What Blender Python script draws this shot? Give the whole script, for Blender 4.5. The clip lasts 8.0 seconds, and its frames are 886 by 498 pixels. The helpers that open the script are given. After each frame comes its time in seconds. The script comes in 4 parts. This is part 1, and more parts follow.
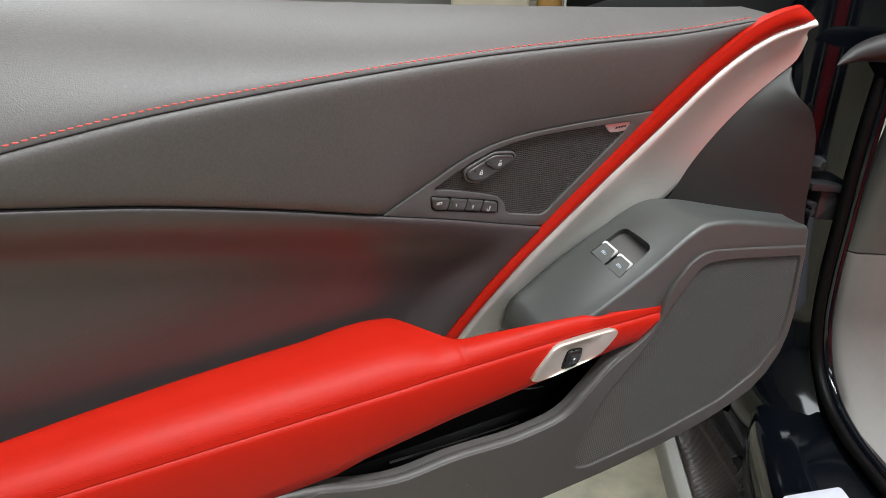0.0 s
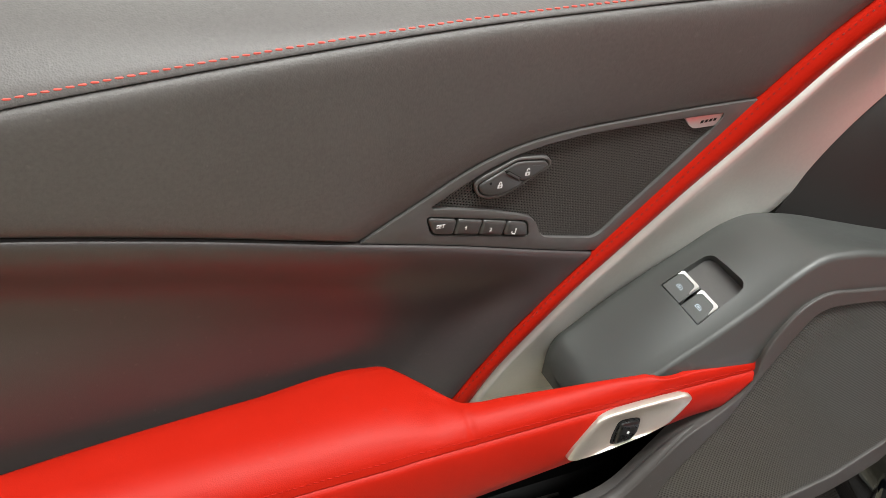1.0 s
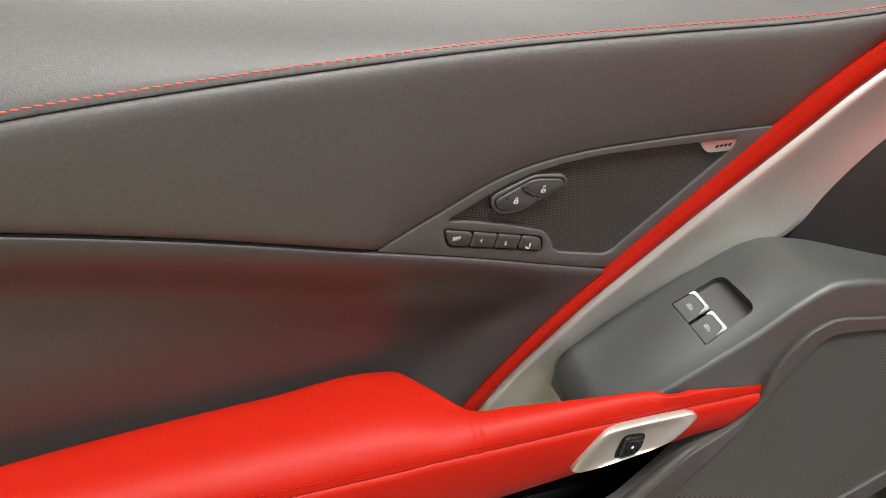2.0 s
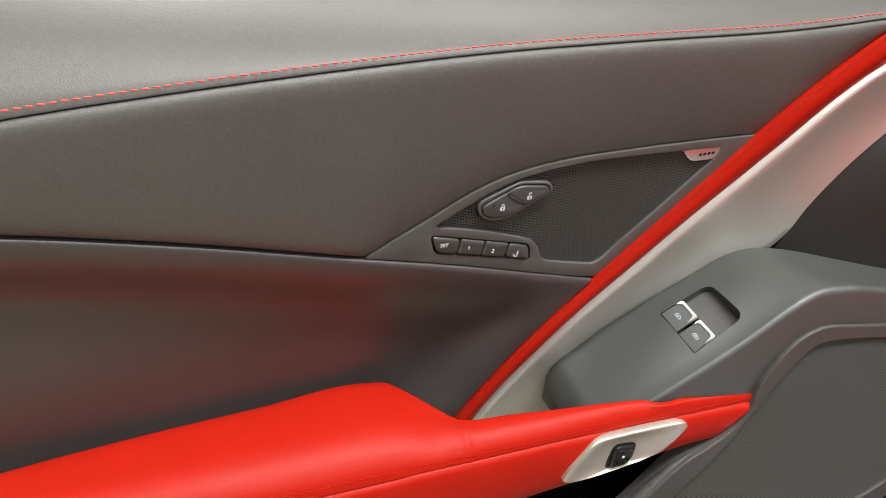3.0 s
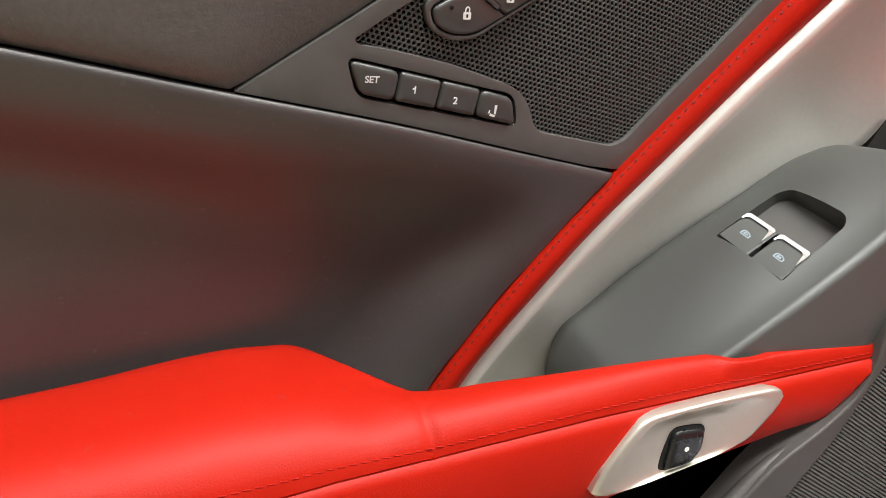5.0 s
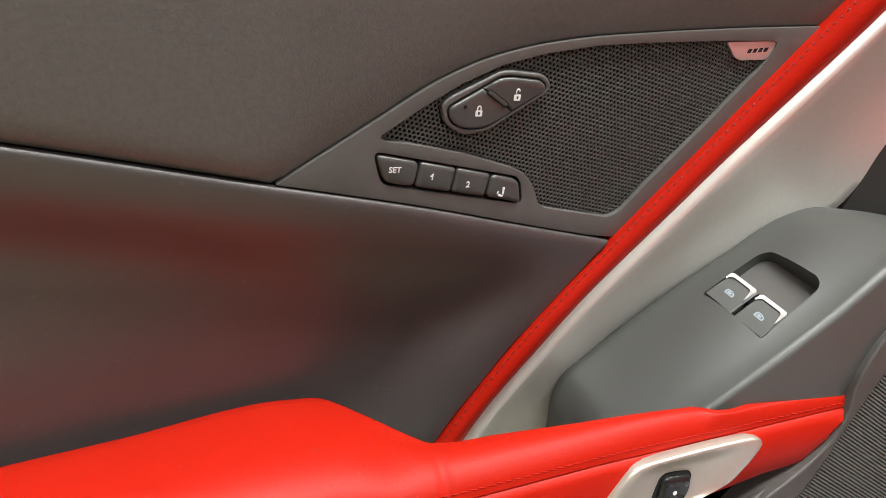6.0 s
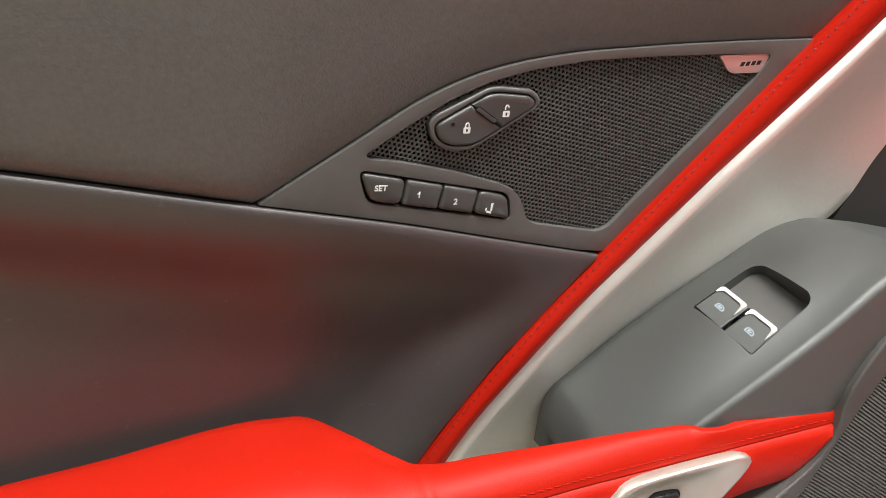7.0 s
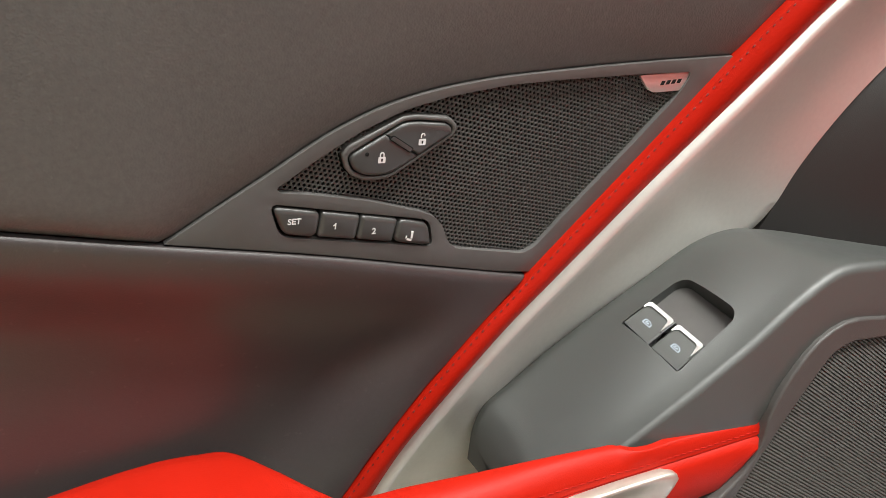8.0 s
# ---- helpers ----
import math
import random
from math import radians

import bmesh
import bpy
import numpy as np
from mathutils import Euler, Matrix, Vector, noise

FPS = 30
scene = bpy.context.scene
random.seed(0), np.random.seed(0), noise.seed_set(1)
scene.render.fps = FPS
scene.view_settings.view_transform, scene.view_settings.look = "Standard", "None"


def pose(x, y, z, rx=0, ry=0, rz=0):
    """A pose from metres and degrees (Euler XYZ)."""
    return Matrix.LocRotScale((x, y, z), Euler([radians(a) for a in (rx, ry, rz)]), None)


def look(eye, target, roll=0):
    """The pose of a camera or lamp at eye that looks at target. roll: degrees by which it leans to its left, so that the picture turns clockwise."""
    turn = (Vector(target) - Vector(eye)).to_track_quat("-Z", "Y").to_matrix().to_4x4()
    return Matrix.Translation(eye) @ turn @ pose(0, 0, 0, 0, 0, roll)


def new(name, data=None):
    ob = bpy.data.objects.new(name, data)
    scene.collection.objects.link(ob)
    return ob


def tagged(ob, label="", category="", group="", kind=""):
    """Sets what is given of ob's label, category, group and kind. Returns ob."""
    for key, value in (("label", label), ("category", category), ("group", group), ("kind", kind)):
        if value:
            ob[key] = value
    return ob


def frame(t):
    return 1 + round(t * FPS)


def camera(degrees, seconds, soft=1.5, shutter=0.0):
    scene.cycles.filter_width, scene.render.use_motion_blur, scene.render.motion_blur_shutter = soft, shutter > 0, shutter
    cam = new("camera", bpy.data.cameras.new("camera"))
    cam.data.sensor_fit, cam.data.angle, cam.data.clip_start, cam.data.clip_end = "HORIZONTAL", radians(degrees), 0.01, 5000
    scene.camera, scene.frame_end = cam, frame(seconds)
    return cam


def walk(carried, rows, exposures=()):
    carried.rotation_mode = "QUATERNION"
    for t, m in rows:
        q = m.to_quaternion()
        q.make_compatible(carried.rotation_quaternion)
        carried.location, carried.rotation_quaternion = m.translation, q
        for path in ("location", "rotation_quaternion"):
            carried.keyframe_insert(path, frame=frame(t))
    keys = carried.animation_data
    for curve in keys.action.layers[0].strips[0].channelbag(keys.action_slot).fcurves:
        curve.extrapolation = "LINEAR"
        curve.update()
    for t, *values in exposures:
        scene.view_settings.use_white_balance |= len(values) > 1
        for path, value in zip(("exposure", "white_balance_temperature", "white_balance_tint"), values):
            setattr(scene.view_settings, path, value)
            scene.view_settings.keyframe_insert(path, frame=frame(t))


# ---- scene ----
cam = camera(58.7, 8.0, soft=0.7)
PATH = [
    (0, (0.0330, 0.0090, 1.1000), (0.8702, 1.5791, 0.1868), 0.50),
    (0.5, (0.1830, 0.1580, 1.0580), (0.9090, 1.7381, 0.0700), 0.50),
    (0.7, (0.1986, 0.1693, 1.0560), (0.8551, 1.7700, 0.0527), -0.04),
    (1, (0.2030, 0.1650, 1.0580), (0.7610, 1.7992, 0.0490), -1.80),
    (1.2, (0.2008, 0.1694, 1.0573), (0.7406, 1.7993, 0.0317), -1.67),
    (1.5, (0.2080, 0.1510, 1.0640), (0.7000, 1.8069, 0.0560), -1.30),
    (1.7, (0.2058, 0.1525, 1.0695), (0.6976, 1.8121, 0.0676), -0.71),
    (2.8, (0.1988, 0.1373, 1.0665), (0.7481, 1.8176, 0.1312), -0.20),
    (3, (0.2030, 0.1350, 1.0520), (0.7400, 1.8331, 0.1420), -0.50),
    (3.2, (0.2015, 0.1514, 0.9998), (0.7634, 1.8645, 0.1340), -1.17),
    (3.5, (0.2210, 0.1910, 0.9120), (0.7778, 1.9366, 0.1102), -2.10),
    (3.7, (0.2332, 0.2190, 0.8646), (0.8680, 1.9651, 0.1243), -2.18),
    (4, (0.2580, 0.2430, 0.8350), (0.9022, 1.9945, 0.1158), -2.40),
    (4.2, (0.2619, 0.2582, 0.8248), (0.9154, 2.0178, 0.1343), -2.22),
    (5.3, (0.2716, 0.2941, 0.8386), (0.9005, 2.0666, 0.1585), -2.02),
    (5.5, (0.2680, 0.2890, 0.8430), (0.9090, 2.0603, 0.1710), -2.10),
    (5.7, (0.2607, 0.2758, 0.8585), (0.8966, 2.0558, 0.2049), -2.16),
    (6, (0.2540, 0.2630, 0.8800), (0.8860, 2.0409, 0.2170), -2.00),
    (6.2, (0.2549, 0.2656, 0.8794), (0.8904, 2.0406, 0.2120), -1.99),
    (6.5, (0.2550, 0.2710, 0.8800), (0.8880, 2.0440, 0.2050), -1.90),
    (6.7, (0.2566, 0.2753, 0.8785), (0.8884, 2.0424, 0.1870), -1.80),
    (7, (0.2600, 0.2750, 0.8930), (0.9128, 2.0324, 0.1962), -1.60),
    (7.2, (0.2682, 0.2795, 0.9017), (0.9570, 2.0397, 0.2481), -1.92),
    (7.5, (0.2800, 0.2840, 0.9100), (0.9720, 2.0193, 0.1960), -1.60),
    (7.7, (0.2791, 0.2865, 0.9108), (1.0073, 2.0066, 0.1958), -1.60),
    (8, (0.2840, 0.2820, 0.9110), (1.0318, 1.9848, 0.1752), -1.70),
]
walk(cam, [(t, look(eye, target, roll)) for t, eye, target, roll in PATH], [(0, -0.17, 6050, 10), (1.0, -0.12, 6350, 10), (3.0, -0.06, 6400, 10), (4.2, 0.06, 6450, 10), (5.5, 0.07, 6450, 10), (6.4, 0.12, 6450, 10), (7.2, 0.14, 6450, 10), (8.0, 0.08, 6450, 10)])

# ---- world and light ----
world = bpy.data.worlds.new("world")
scene.world = world
world.use_nodes = True
world.node_tree.nodes["Background"].inputs[0].default_value = (0.9, 0.95, 1.0, 1)
world.node_tree.nodes["Background"].inputs[1].default_value = 0.012


def area(name, at, target, sx, sy, watts, colour):
    lamp = bpy.data.lights.new(name, "AREA")
    lamp.shape, lamp.size, lamp.size_y, lamp.energy, lamp.color = "RECTANGLE", sx, sy, watts, colour
    ob = new(name, lamp)
    ob.matrix_world = look(at, target)
    return ob


WARM = (0.99, 1.0, 0.95)
TUBES = [(-1.2, -0.4, 8), (0.6, -0.4, 94), (2.4, -0.4, 62), (-0.1, 3.1, 92), (1.7, 2.6, 30), (0.0, -2.8, 28), (1.8, -2.8, 42)]
for tx, ty, watts in TUBES:
    area("tube_light", (tx, ty, 3.30), (tx, ty, 0), 1.5, 0.55, watts, WARM)


# ---- materials ----
def material(name, colour, rough=0.5, metal=0.0, grain=(), stain=(), bump=(), coat=0.0, spec=0.5, dust=()):
    """grain: scale, amount; stain: scale, amount, second colour; bump: kind, scale, height in metres"""
    mat = bpy.data.materials.new(name)
    mat.use_nodes = True
    nodes, links = mat.node_tree.nodes, mat.node_tree.links
    bsdf = nodes["Principled BSDF"]
    bsdf.inputs["Base Color"].default_value = (*colour, 1)
    bsdf.inputs["Roughness"].default_value = rough
    bsdf.inputs["Metallic"].default_value = metal
    bsdf.inputs["Coat Weight"].default_value = coat
    bsdf.inputs["Coat Roughness"].default_value = 0.05
    bsdf.inputs["Specular IOR Level"].default_value = spec
    where = nodes.new("ShaderNodeTexCoord").outputs["Object"]
    last = None
    if grain:
        tex = nodes.new("ShaderNodeTexNoise")
        tex.inputs["Scale"].default_value, tex.inputs["Detail"].default_value = grain[0], 4
        links.new(where, tex.inputs["Vector"])
        mix = nodes.new("ShaderNodeMix")
        mix.data_type = "RGBA"
        mix.inputs[6].default_value = (*[c * (1 - grain[1]) for c in colour], 1)
        mix.inputs[7].default_value = (*[min(1, c * (1 + grain[1])) for c in colour], 1)
        links.new(tex.outputs[0], mix.inputs[0])
        last = mix.outputs[2]
        rough_map = nodes.new("ShaderNodeMapRange")
        rough_map.inputs[3].default_value, rough_map.inputs[4].default_value = max(0.02, rough - 0.06), min(1, rough + 0.06)
        links.new(tex.outputs[0], rough_map.inputs[0])
        links.new(rough_map.outputs[0], bsdf.inputs["Roughness"])
    if stain:
        tex = nodes.new("ShaderNodeTexNoise")
        tex.inputs["Scale"].default_value, tex.inputs["Detail"].default_value = stain[0], 6
        links.new(where, tex.inputs["Vector"])
        ramp = nodes.new("ShaderNodeMapRange")
        ramp.inputs[1].default_value, ramp.inputs[2].default_value, ramp.inputs[4].default_value = 0.5, 0.7, stain[1]
        links.new(tex.outputs[0], ramp.inputs[0])
        mix = nodes.new("ShaderNodeMix")
        mix.data_type = "RGBA"
        links.new(ramp.outputs[0], mix.inputs[0])
        mix.inputs[6].default_value, mix.inputs[7].default_value = (*colour, 1), (*stain[2], 1)
        if last:
            links.new(last, mix.inputs[6])
        last = mix.outputs[2]
    if dust:
        # sparse pale specks: scale, amount
        tex = nodes.new("ShaderNodeTexNoise")
        tex.inputs["Scale"].default_value, tex.inputs["Detail"].default_value = dust[0], 2
        links.new(where, tex.inputs["Vector"])
        ramp = nodes.new("ShaderNodeMapRange")
        ramp.inputs[1].default_value, ramp.inputs[2].default_value, ramp.inputs[4].default_value = 0.69, 0.78, dust[1]
        links.new(tex.outputs[0], ramp.inputs[0])
        mix = nodes.new("ShaderNodeMix")
        mix.data_type = "RGBA"
        links.new(ramp.outputs[0], mix.inputs[0])
        mix.inputs[6].default_value, mix.inputs[7].default_value = (*colour, 1), (0.32, 0.30, 0.28, 1)
        if last:
            links.new(last, mix.inputs[6])
        last = mix.outputs[2]
    if last:
        links.new(last, bsdf.inputs["Base Color"])
    if bump:
        if bump[0] == "cells":
            tex = nodes.new("ShaderNodeTexVoronoi")
            tex.inputs["Scale"].default_value = bump[1]
        elif bump[0] == "bands":
            tex = nodes.new("ShaderNodeTexWave")
            tex.bands_direction = "DIAGONAL"
            tex.inputs["Scale"].default_value, tex.inputs["Distortion"].default_value = bump[1], 0.4
        else:
            tex = nodes.new("ShaderNodeTexNoise")
            tex.inputs["Scale"].default_value, tex.inputs["Detail"].default_value = bump[1], 3
        links.new(where, tex.inputs["Vector"])
        node = nodes.new("ShaderNodeBump")
        node.inputs["Distance"].default_value = bump[2]
        node.inputs["Strength"].default_value = 0.6
        links.new(tex.outputs[0], node.inputs["Height"])
        links.new(node.outputs[0], bsdf.inputs["Normal"])
    return mat


def glowing(name, colour, strength):
    mat = bpy.data.materials.new(name)
    mat.use_nodes = True
    bsdf = mat.node_tree.nodes["Principled BSDF"]
    bsdf.inputs["Base Color"].default_value = (0.8, 0.8, 0.8, 1)
    bsdf.inputs["Emission Color"].default_value = (*colour, 1)
    bsdf.inputs["Emission Strength"].default_value = strength
    return mat


LEATHER = material("charcoal_leather", (0.104, 0.095, 0.091), 0.46, grain=(380, 0.24), stain=(11, 0.14, (0.150, 0.142, 0.130)), bump=("cells", 850, 0.00020), spec=0.5, dust=(210, 0.10))
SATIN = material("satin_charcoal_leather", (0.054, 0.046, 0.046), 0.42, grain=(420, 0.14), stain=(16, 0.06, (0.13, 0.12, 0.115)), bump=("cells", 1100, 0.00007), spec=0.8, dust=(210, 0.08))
RED = material("red_leather", (0.44, 0.011, 0.003), 0.47, grain=(40, 0.06), bump=("cells", 1100, 0.00010), spec=0.2, dust=(150, 0.03))
THREAD = material("red_thread", (0.70, 0.09, 0.065), 0.6, grain=(900, 0.2))
SEAM_THREAD = material("seam_thread", (0.42, 0.012, 0.006), 0.7, grain=(900, 0.2), spec=0.15)
SILVER = material("satin_silver_paint", (0.83, 0.81, 0.765), 0.48, metal=0.75, grain=(300, 0.05))
BEZEL = material("satin_bezel_metal", (0.62, 0.58, 0.51), 0.44, metal=0.8, grain=(400, 0.05))
BADGE = material("badge_metal", (0.75, 0.72, 0.70), 0.38, metal=0.7)
POD = material("grey_plastic", (0.053, 0.056, 0.053), 0.51, grain=(120, 0.08), bump=("noise", 1600, 0.00008), spec=1.0)
TRIM = material("dark_plastic", (0.095, 0.090, 0.087), 0.40, grain=(150, 0.1), bump=("noise", 1800, 0.00008))
LOWER = material("lower_grey_plastic", (0.067, 0.061, 0.058), 0.48, grain=(120, 0.15), bump=("noise", 1500, 0.00016), dust=(190, 0.10))
RIB = material("ribbed_plastic", (0.080, 0.077, 0.072), 0.50, grain=(150, 0.1))
DARK = material("dark_grained_plastic", (0.022, 0.020, 0.019), 0.55, grain=(150, 0.1), bump=("noise", 1500, 0.0001))
GRILLE = material("grille_metal", (0.074, 0.072, 0.069), 0.36, grain=(400, 0.15))
VOID = material("black_cloth", (0.004, 0.004, 0.004), 0.9)
BUTTON = material("button_black", (0.060, 0.058, 0.056), 0.30)
KEY = material("gloss_black_plastic", (0.012, 0.012, 0.012), 0.28, grain=(200, 0.1))
INK = material("white_print", (0.8, 0.8, 0.8), 0.6)
CHROME = material("satin_chrome", (0.76, 0.76, 0.75), 0.42, metal=0.7)
GLOSS = material("black_paint", (0.003, 0.004, 0.006), 0.07, grain=(30, 0.2), spec=0.5)
RUBBER = material("black_rubber", (0.003, 0.003, 0.003), 0.5, grain=(80, 0.2), spec=0.16)
CARBON = material("carbon_weave", (0.055, 0.045, 0.040), 0.25, grain=(500, 0.3), bump=("bands", 150, 0.0008))
DASH = material("grey_dash_plastic", (0.20, 0.188, 0.175), 0.55, grain=(90, 0.08), bump=("noise", 900, 0.0001))
# the dash plastic again, darkened to hold the shade on the dash end
SHADE = material("shaded_dash_plastic", (0.085, 0.08, 0.07), 0.55, grain=(90, 0.08), bump=("noise", 900, 0.0001))
LIP = material("grey_lip_plastic", (0.34, 0.33, 0.30), 0.45, grain=(40, 0.1))
IRON = material("grey_primed_metal", (0.035, 0.035, 0.037), 0.32, metal=0.2, grain=(60, 0.15))
STEEL = material("sill_metal", (0.74, 0.74, 0.84), 0.38, metal=0.35, grain=(200, 0.05))
CONCRETE = material("concrete", (0.46, 0.42, 0.31), 0.45, grain=(14, 0.6), stain=(5.5, 0.75, (0.16, 0.135, 0.085)), bump=("noise", 40, 0.002))
PLASTER = material("wall_paint", (0.20, 0.195, 0.185), 0.8, grain=(3, 0.08), bump=("noise", 60, 0.001))
CEIL = material("ceiling_paint", (0.5, 0.5, 0.48), 0.85, grain=(2, 0.05))
LAMP = glowing("lamp_diffuser", WARM, 6.0)
GLYPH = material("cool_white_print", (0.46, 0.54, 0.62), 0.6)
WHITE = material("white_plastic", (0.75, 0.74, 0.70), 0.4)


# ---- mesh helpers ----
def part(name, bm, mat, parent=None, label="", angle=35, plane=None):
    bmesh.ops.recalc_face_normals(bm, faces=bm.faces[:])
    me = bpy.data.meshes.new(name)
    bm.to_mesh(me)
    bm.free()
    me.polygons.foreach_set("use_smooth", [True] * len(me.polygons))
    me.set_sharp_from_angle(angle=radians(angle))
    if plane:
        # keep the broad face flat, so that only its worn edge is rounded
        for poly in me.polygons:
            poly.use_smooth = abs(poly.normal.dot(plane)) < 0.9995
    me.materials.append(mat)
    ob = new(name, me)
    ob.parent = parent
    if label:
        tagged(ob, label=label)
    return ob


def smooth(points, n):
    """n points along a smooth curve through the control points."""
    p = np.array(points, float)
    d = np.r_[0, np.cumsum(np.linalg.norm(np.diff(p, axis=0), axis=1))]
    slope = np.gradient(p, d, axis=0)
    out = []
    for s in np.linspace(0, d[-1], n):
        k = min(int(np.searchsorted(d, s, side="right")) - 1, len(d) - 2)
        h = d[k + 1] - d[k]
        u = (s - d[k]) / h
        out.append((2 * u**3 - 3 * u**2 + 1) * p[k] + (u**3 - 2 * u**2 + u) * h * slope[k] + (3 * u**2 - 2 * u**3) * p[k + 1] + (u**3 - u**2) * h * slope[k + 1])
    return np.array(out)


def ease(x, xs, ys):
    """A smooth function through (xs, ys)."""
    k = int(np.clip(np.searchsorted(xs, x) - 1, 0, len(xs) - 2))
    slope = np.gradient(np.array(ys, float), np.array(xs, float))
    h = xs[k + 1] - xs[k]
    u = (x - xs[k]) / h
    if u < 0 or u > 1:
        u = min(max(u, 0), 1)
    return (2 * u**3 - 3 * u**2 + 1) * ys[k] + (u**3 - 2 * u**2 + u) * h * slope[k] + (3 * u**2 - 2 * u**3) * ys[k + 1] + (u**3 - u**2) * h * slope[k + 1]


def loft(rows, closed=False):
    bm = bmesh.new()
    grid = [[bm.verts.new(p) for p in row] for row in rows]
    for a, b in zip(grid, grid[1:]):
        m = len(a)
        for k in range(m if closed else m - 1):
            bm.faces.new((a[k], a[(k + 1) % m], b[(k + 1) % m], b[k]))
    return bm


def caps(bm):
    bmesh.ops.holes_fill(bm, edges=[e for e in bm.edges if e.is_boundary], sides=0)
    return bm


def thick(bm, by):
    """Gives an open sheet a back, offset by the vector."""
    made = bmesh.ops.extrude_face_region(bm, geom=bm.faces[:], use_keep_orig=True)["geom"]
    bmesh.ops.translate(bm, vec=by, verts=[v for v in made if isinstance(v, bmesh.types.BMVert)])
    return bm


def base_y(x, z):
    """The leaning plane of the door's inner face."""
    return 0.781 + 0.0505 * x - 0.207 * z


def on_face(x, z, out=0.0):
    return Vector((x, base_y(x, z) - out, z))


FACE_R = Vector((1, 0.0505, 0)).normalized()
FACE_U = Vector((0, -0.207, 1)).normalized()
FACE_N = FACE_U.cross(FACE_R).normalized() * -1
if FACE_N.y > 0:
    FACE_N = -FACE_N


def slab(loops, depth, place, bevel=0.0, segments=2):
    """A flat plate from closed outlines (the first outer, the rest holes) of (x, z); place maps (x, z, out) to the world."""
    bm = bmesh.new()
    edges = []
    for loop in loops:
        vs = [bm.verts.new((x, 0, z)) for x, z in loop]
        edges += [bm.edges.new((vs[k], vs[(k + 1) % len(vs)])) for k in range(len(vs))]
    bmesh.ops.triangle_fill(bm, edges=edges, use_beauty=True, use_dissolve=False)
    made = bmesh.ops.extrude_face_region(bm, geom=bm.faces[:], use_keep_orig=True)["geom"]
    moved = [v for v in made if isinstance(v, bmesh.types.BMVert)]
    front = set(moved)
    bmesh.ops.translate(bm, vec=(0, -depth, 0), verts=moved)
    bmesh.ops.recalc_face_normals(bm, faces=bm.faces[:])
    if bevel:
        rim = [e for e in bm.edges if e.verts[0] in front and e.verts[1] in front and len(e.link_faces) == 2 and e.calc_face_angle(0) > 0.8]
        bmesh.ops.bevel(bm, geom=rim, offset=bevel, segments=segments, profile=0.5, affect="EDGES", clamp_overlap=True)
    for v in bm.verts:
        v.co = place(v.co.x, v.co.z, -v.co.y)
    return bm


def inset(points, d):
    """A polygon moved inwards by d."""
    p = np.array(points, float)
    nxt = np.roll(p, -1, axis=0)
    e = (nxt - p) / np.linalg.norm(nxt - p, axis=1)[:, None]
    nrm = np.stack([-e[:, 1], e[:, 0]], 1) * (1 if np.sum(p[:, 0] * nxt[:, 1] - nxt[:, 0] * p[:, 1]) > 0 else -1)
    out = []
    for k in range(len(p)):
        n0, n1 = nrm[k - 1], nrm[k]
        out.append(tuple(p[k] + (n0 + n1) * d / (1 + float(n0 @ n1))))
    return out


def pillow(corners, r, steps, place):
    """A soft-topped body on a rounded outline: steps of (inset, out), the last one closed over."""
    rows = [[place(x, z, out) for x, z in rounded(inset(corners, d), max(r - d, 0.0005), 5)] for d, out in steps]
    return caps(loft(rows, closed=True))


def clipped(points, a, b, side, gap):
    """The part of a convex outline that lies on one side of the line a-b, less half a gap."""
    nrm = side * np.array([(b - a)[1], -(b - a)[0]]) / np.linalg.norm(b - a)
    off = [float(nrm @ (np.array(q) - a)) - gap for q in points]
    out = []
    for k in range(len(points)):
        n = (k + 1) % len(points)
        if off[k] > 0:
            out.append(points[k])
        if (off[k] > 0) != (off[n] > 0):
            u = off[k] / (off[k] - off[n])
            out.append(tuple(np.array(points[k]) * (1 - u) + np.array(points[n]) * u))
    return out


def face_place(x, z, out):
    return on_face(x, z) + FACE_N * out


def closed_curve(points, n):
    p = list(points)
    s = smooth([*p[-2:], *p, *p[:3]], 6 * n)
    a = np.array(p[0])
    start = int(np.argmin(np.linalg.norm(s[: 3 * n] - a, axis=1)))
    d = np.linalg.norm(s - a, axis=1)
    end = 3 * n + int(np.argmin(d[3 * n :]))
    idx = np.linspace(start, end, n + 1)[:-1].astype(int)
    return [tuple(s[k]) for k in idx]


def rounded(points, r, n=4):
    """A polygon with its corners rounded."""
    out = []
    m = len(points)
    for k in range(m):
        a, b, c = (np.array(points[(k + j) % m], float) for j in (-1, 0, 1))
        la, lc = np.linalg.norm(a - b), np.linalg.norm(c - b)
        q = min(r, 0.45 * la, 0.45 * lc)
        p0, p1 = b + (a - b) / la * q, b + (c - b) / lc * q
        for u in np.linspace(0, 1, n + 1):
            out.append(tuple((1 - u) ** 2 * p0 + 2 * u * (1 - u) * b + u**2 * p1))
    return out


def inside(x, z, loop):
    hit = False
    for (x0, z0), (x1, z1) in zip(loop, loop[1:] + loop[:1]):
        if (z0 > z) != (z1 > z) and x < x0 + (z - z0) / (z1 - z0) * (x1 - x0):
            hit = not hit
    return hit


def tube(points, radius, sides=10):
    """A pipe along points, of one radius or one for each point."""
    rows = []
    p = [Vector(q) for q in points]
    for k, q in enumerate(p):
        t = (p[min(k + 1, len(p) - 1)] - p[max(k - 1, 0)]).normalized()
        side = t.cross(Vector((0, -1, 0.2))).normalized()
        up = side.cross(t).normalized()
        r = radius[k] if isinstance(radius, (list, tuple, np.ndarray)) else radius
        rows.append([q + r * (math.cos(a) * side + math.sin(a) * up) for a in np.linspace(0, 2 * math.pi, sides, endpoint=False)])
    return caps(loft(rows, closed=True))


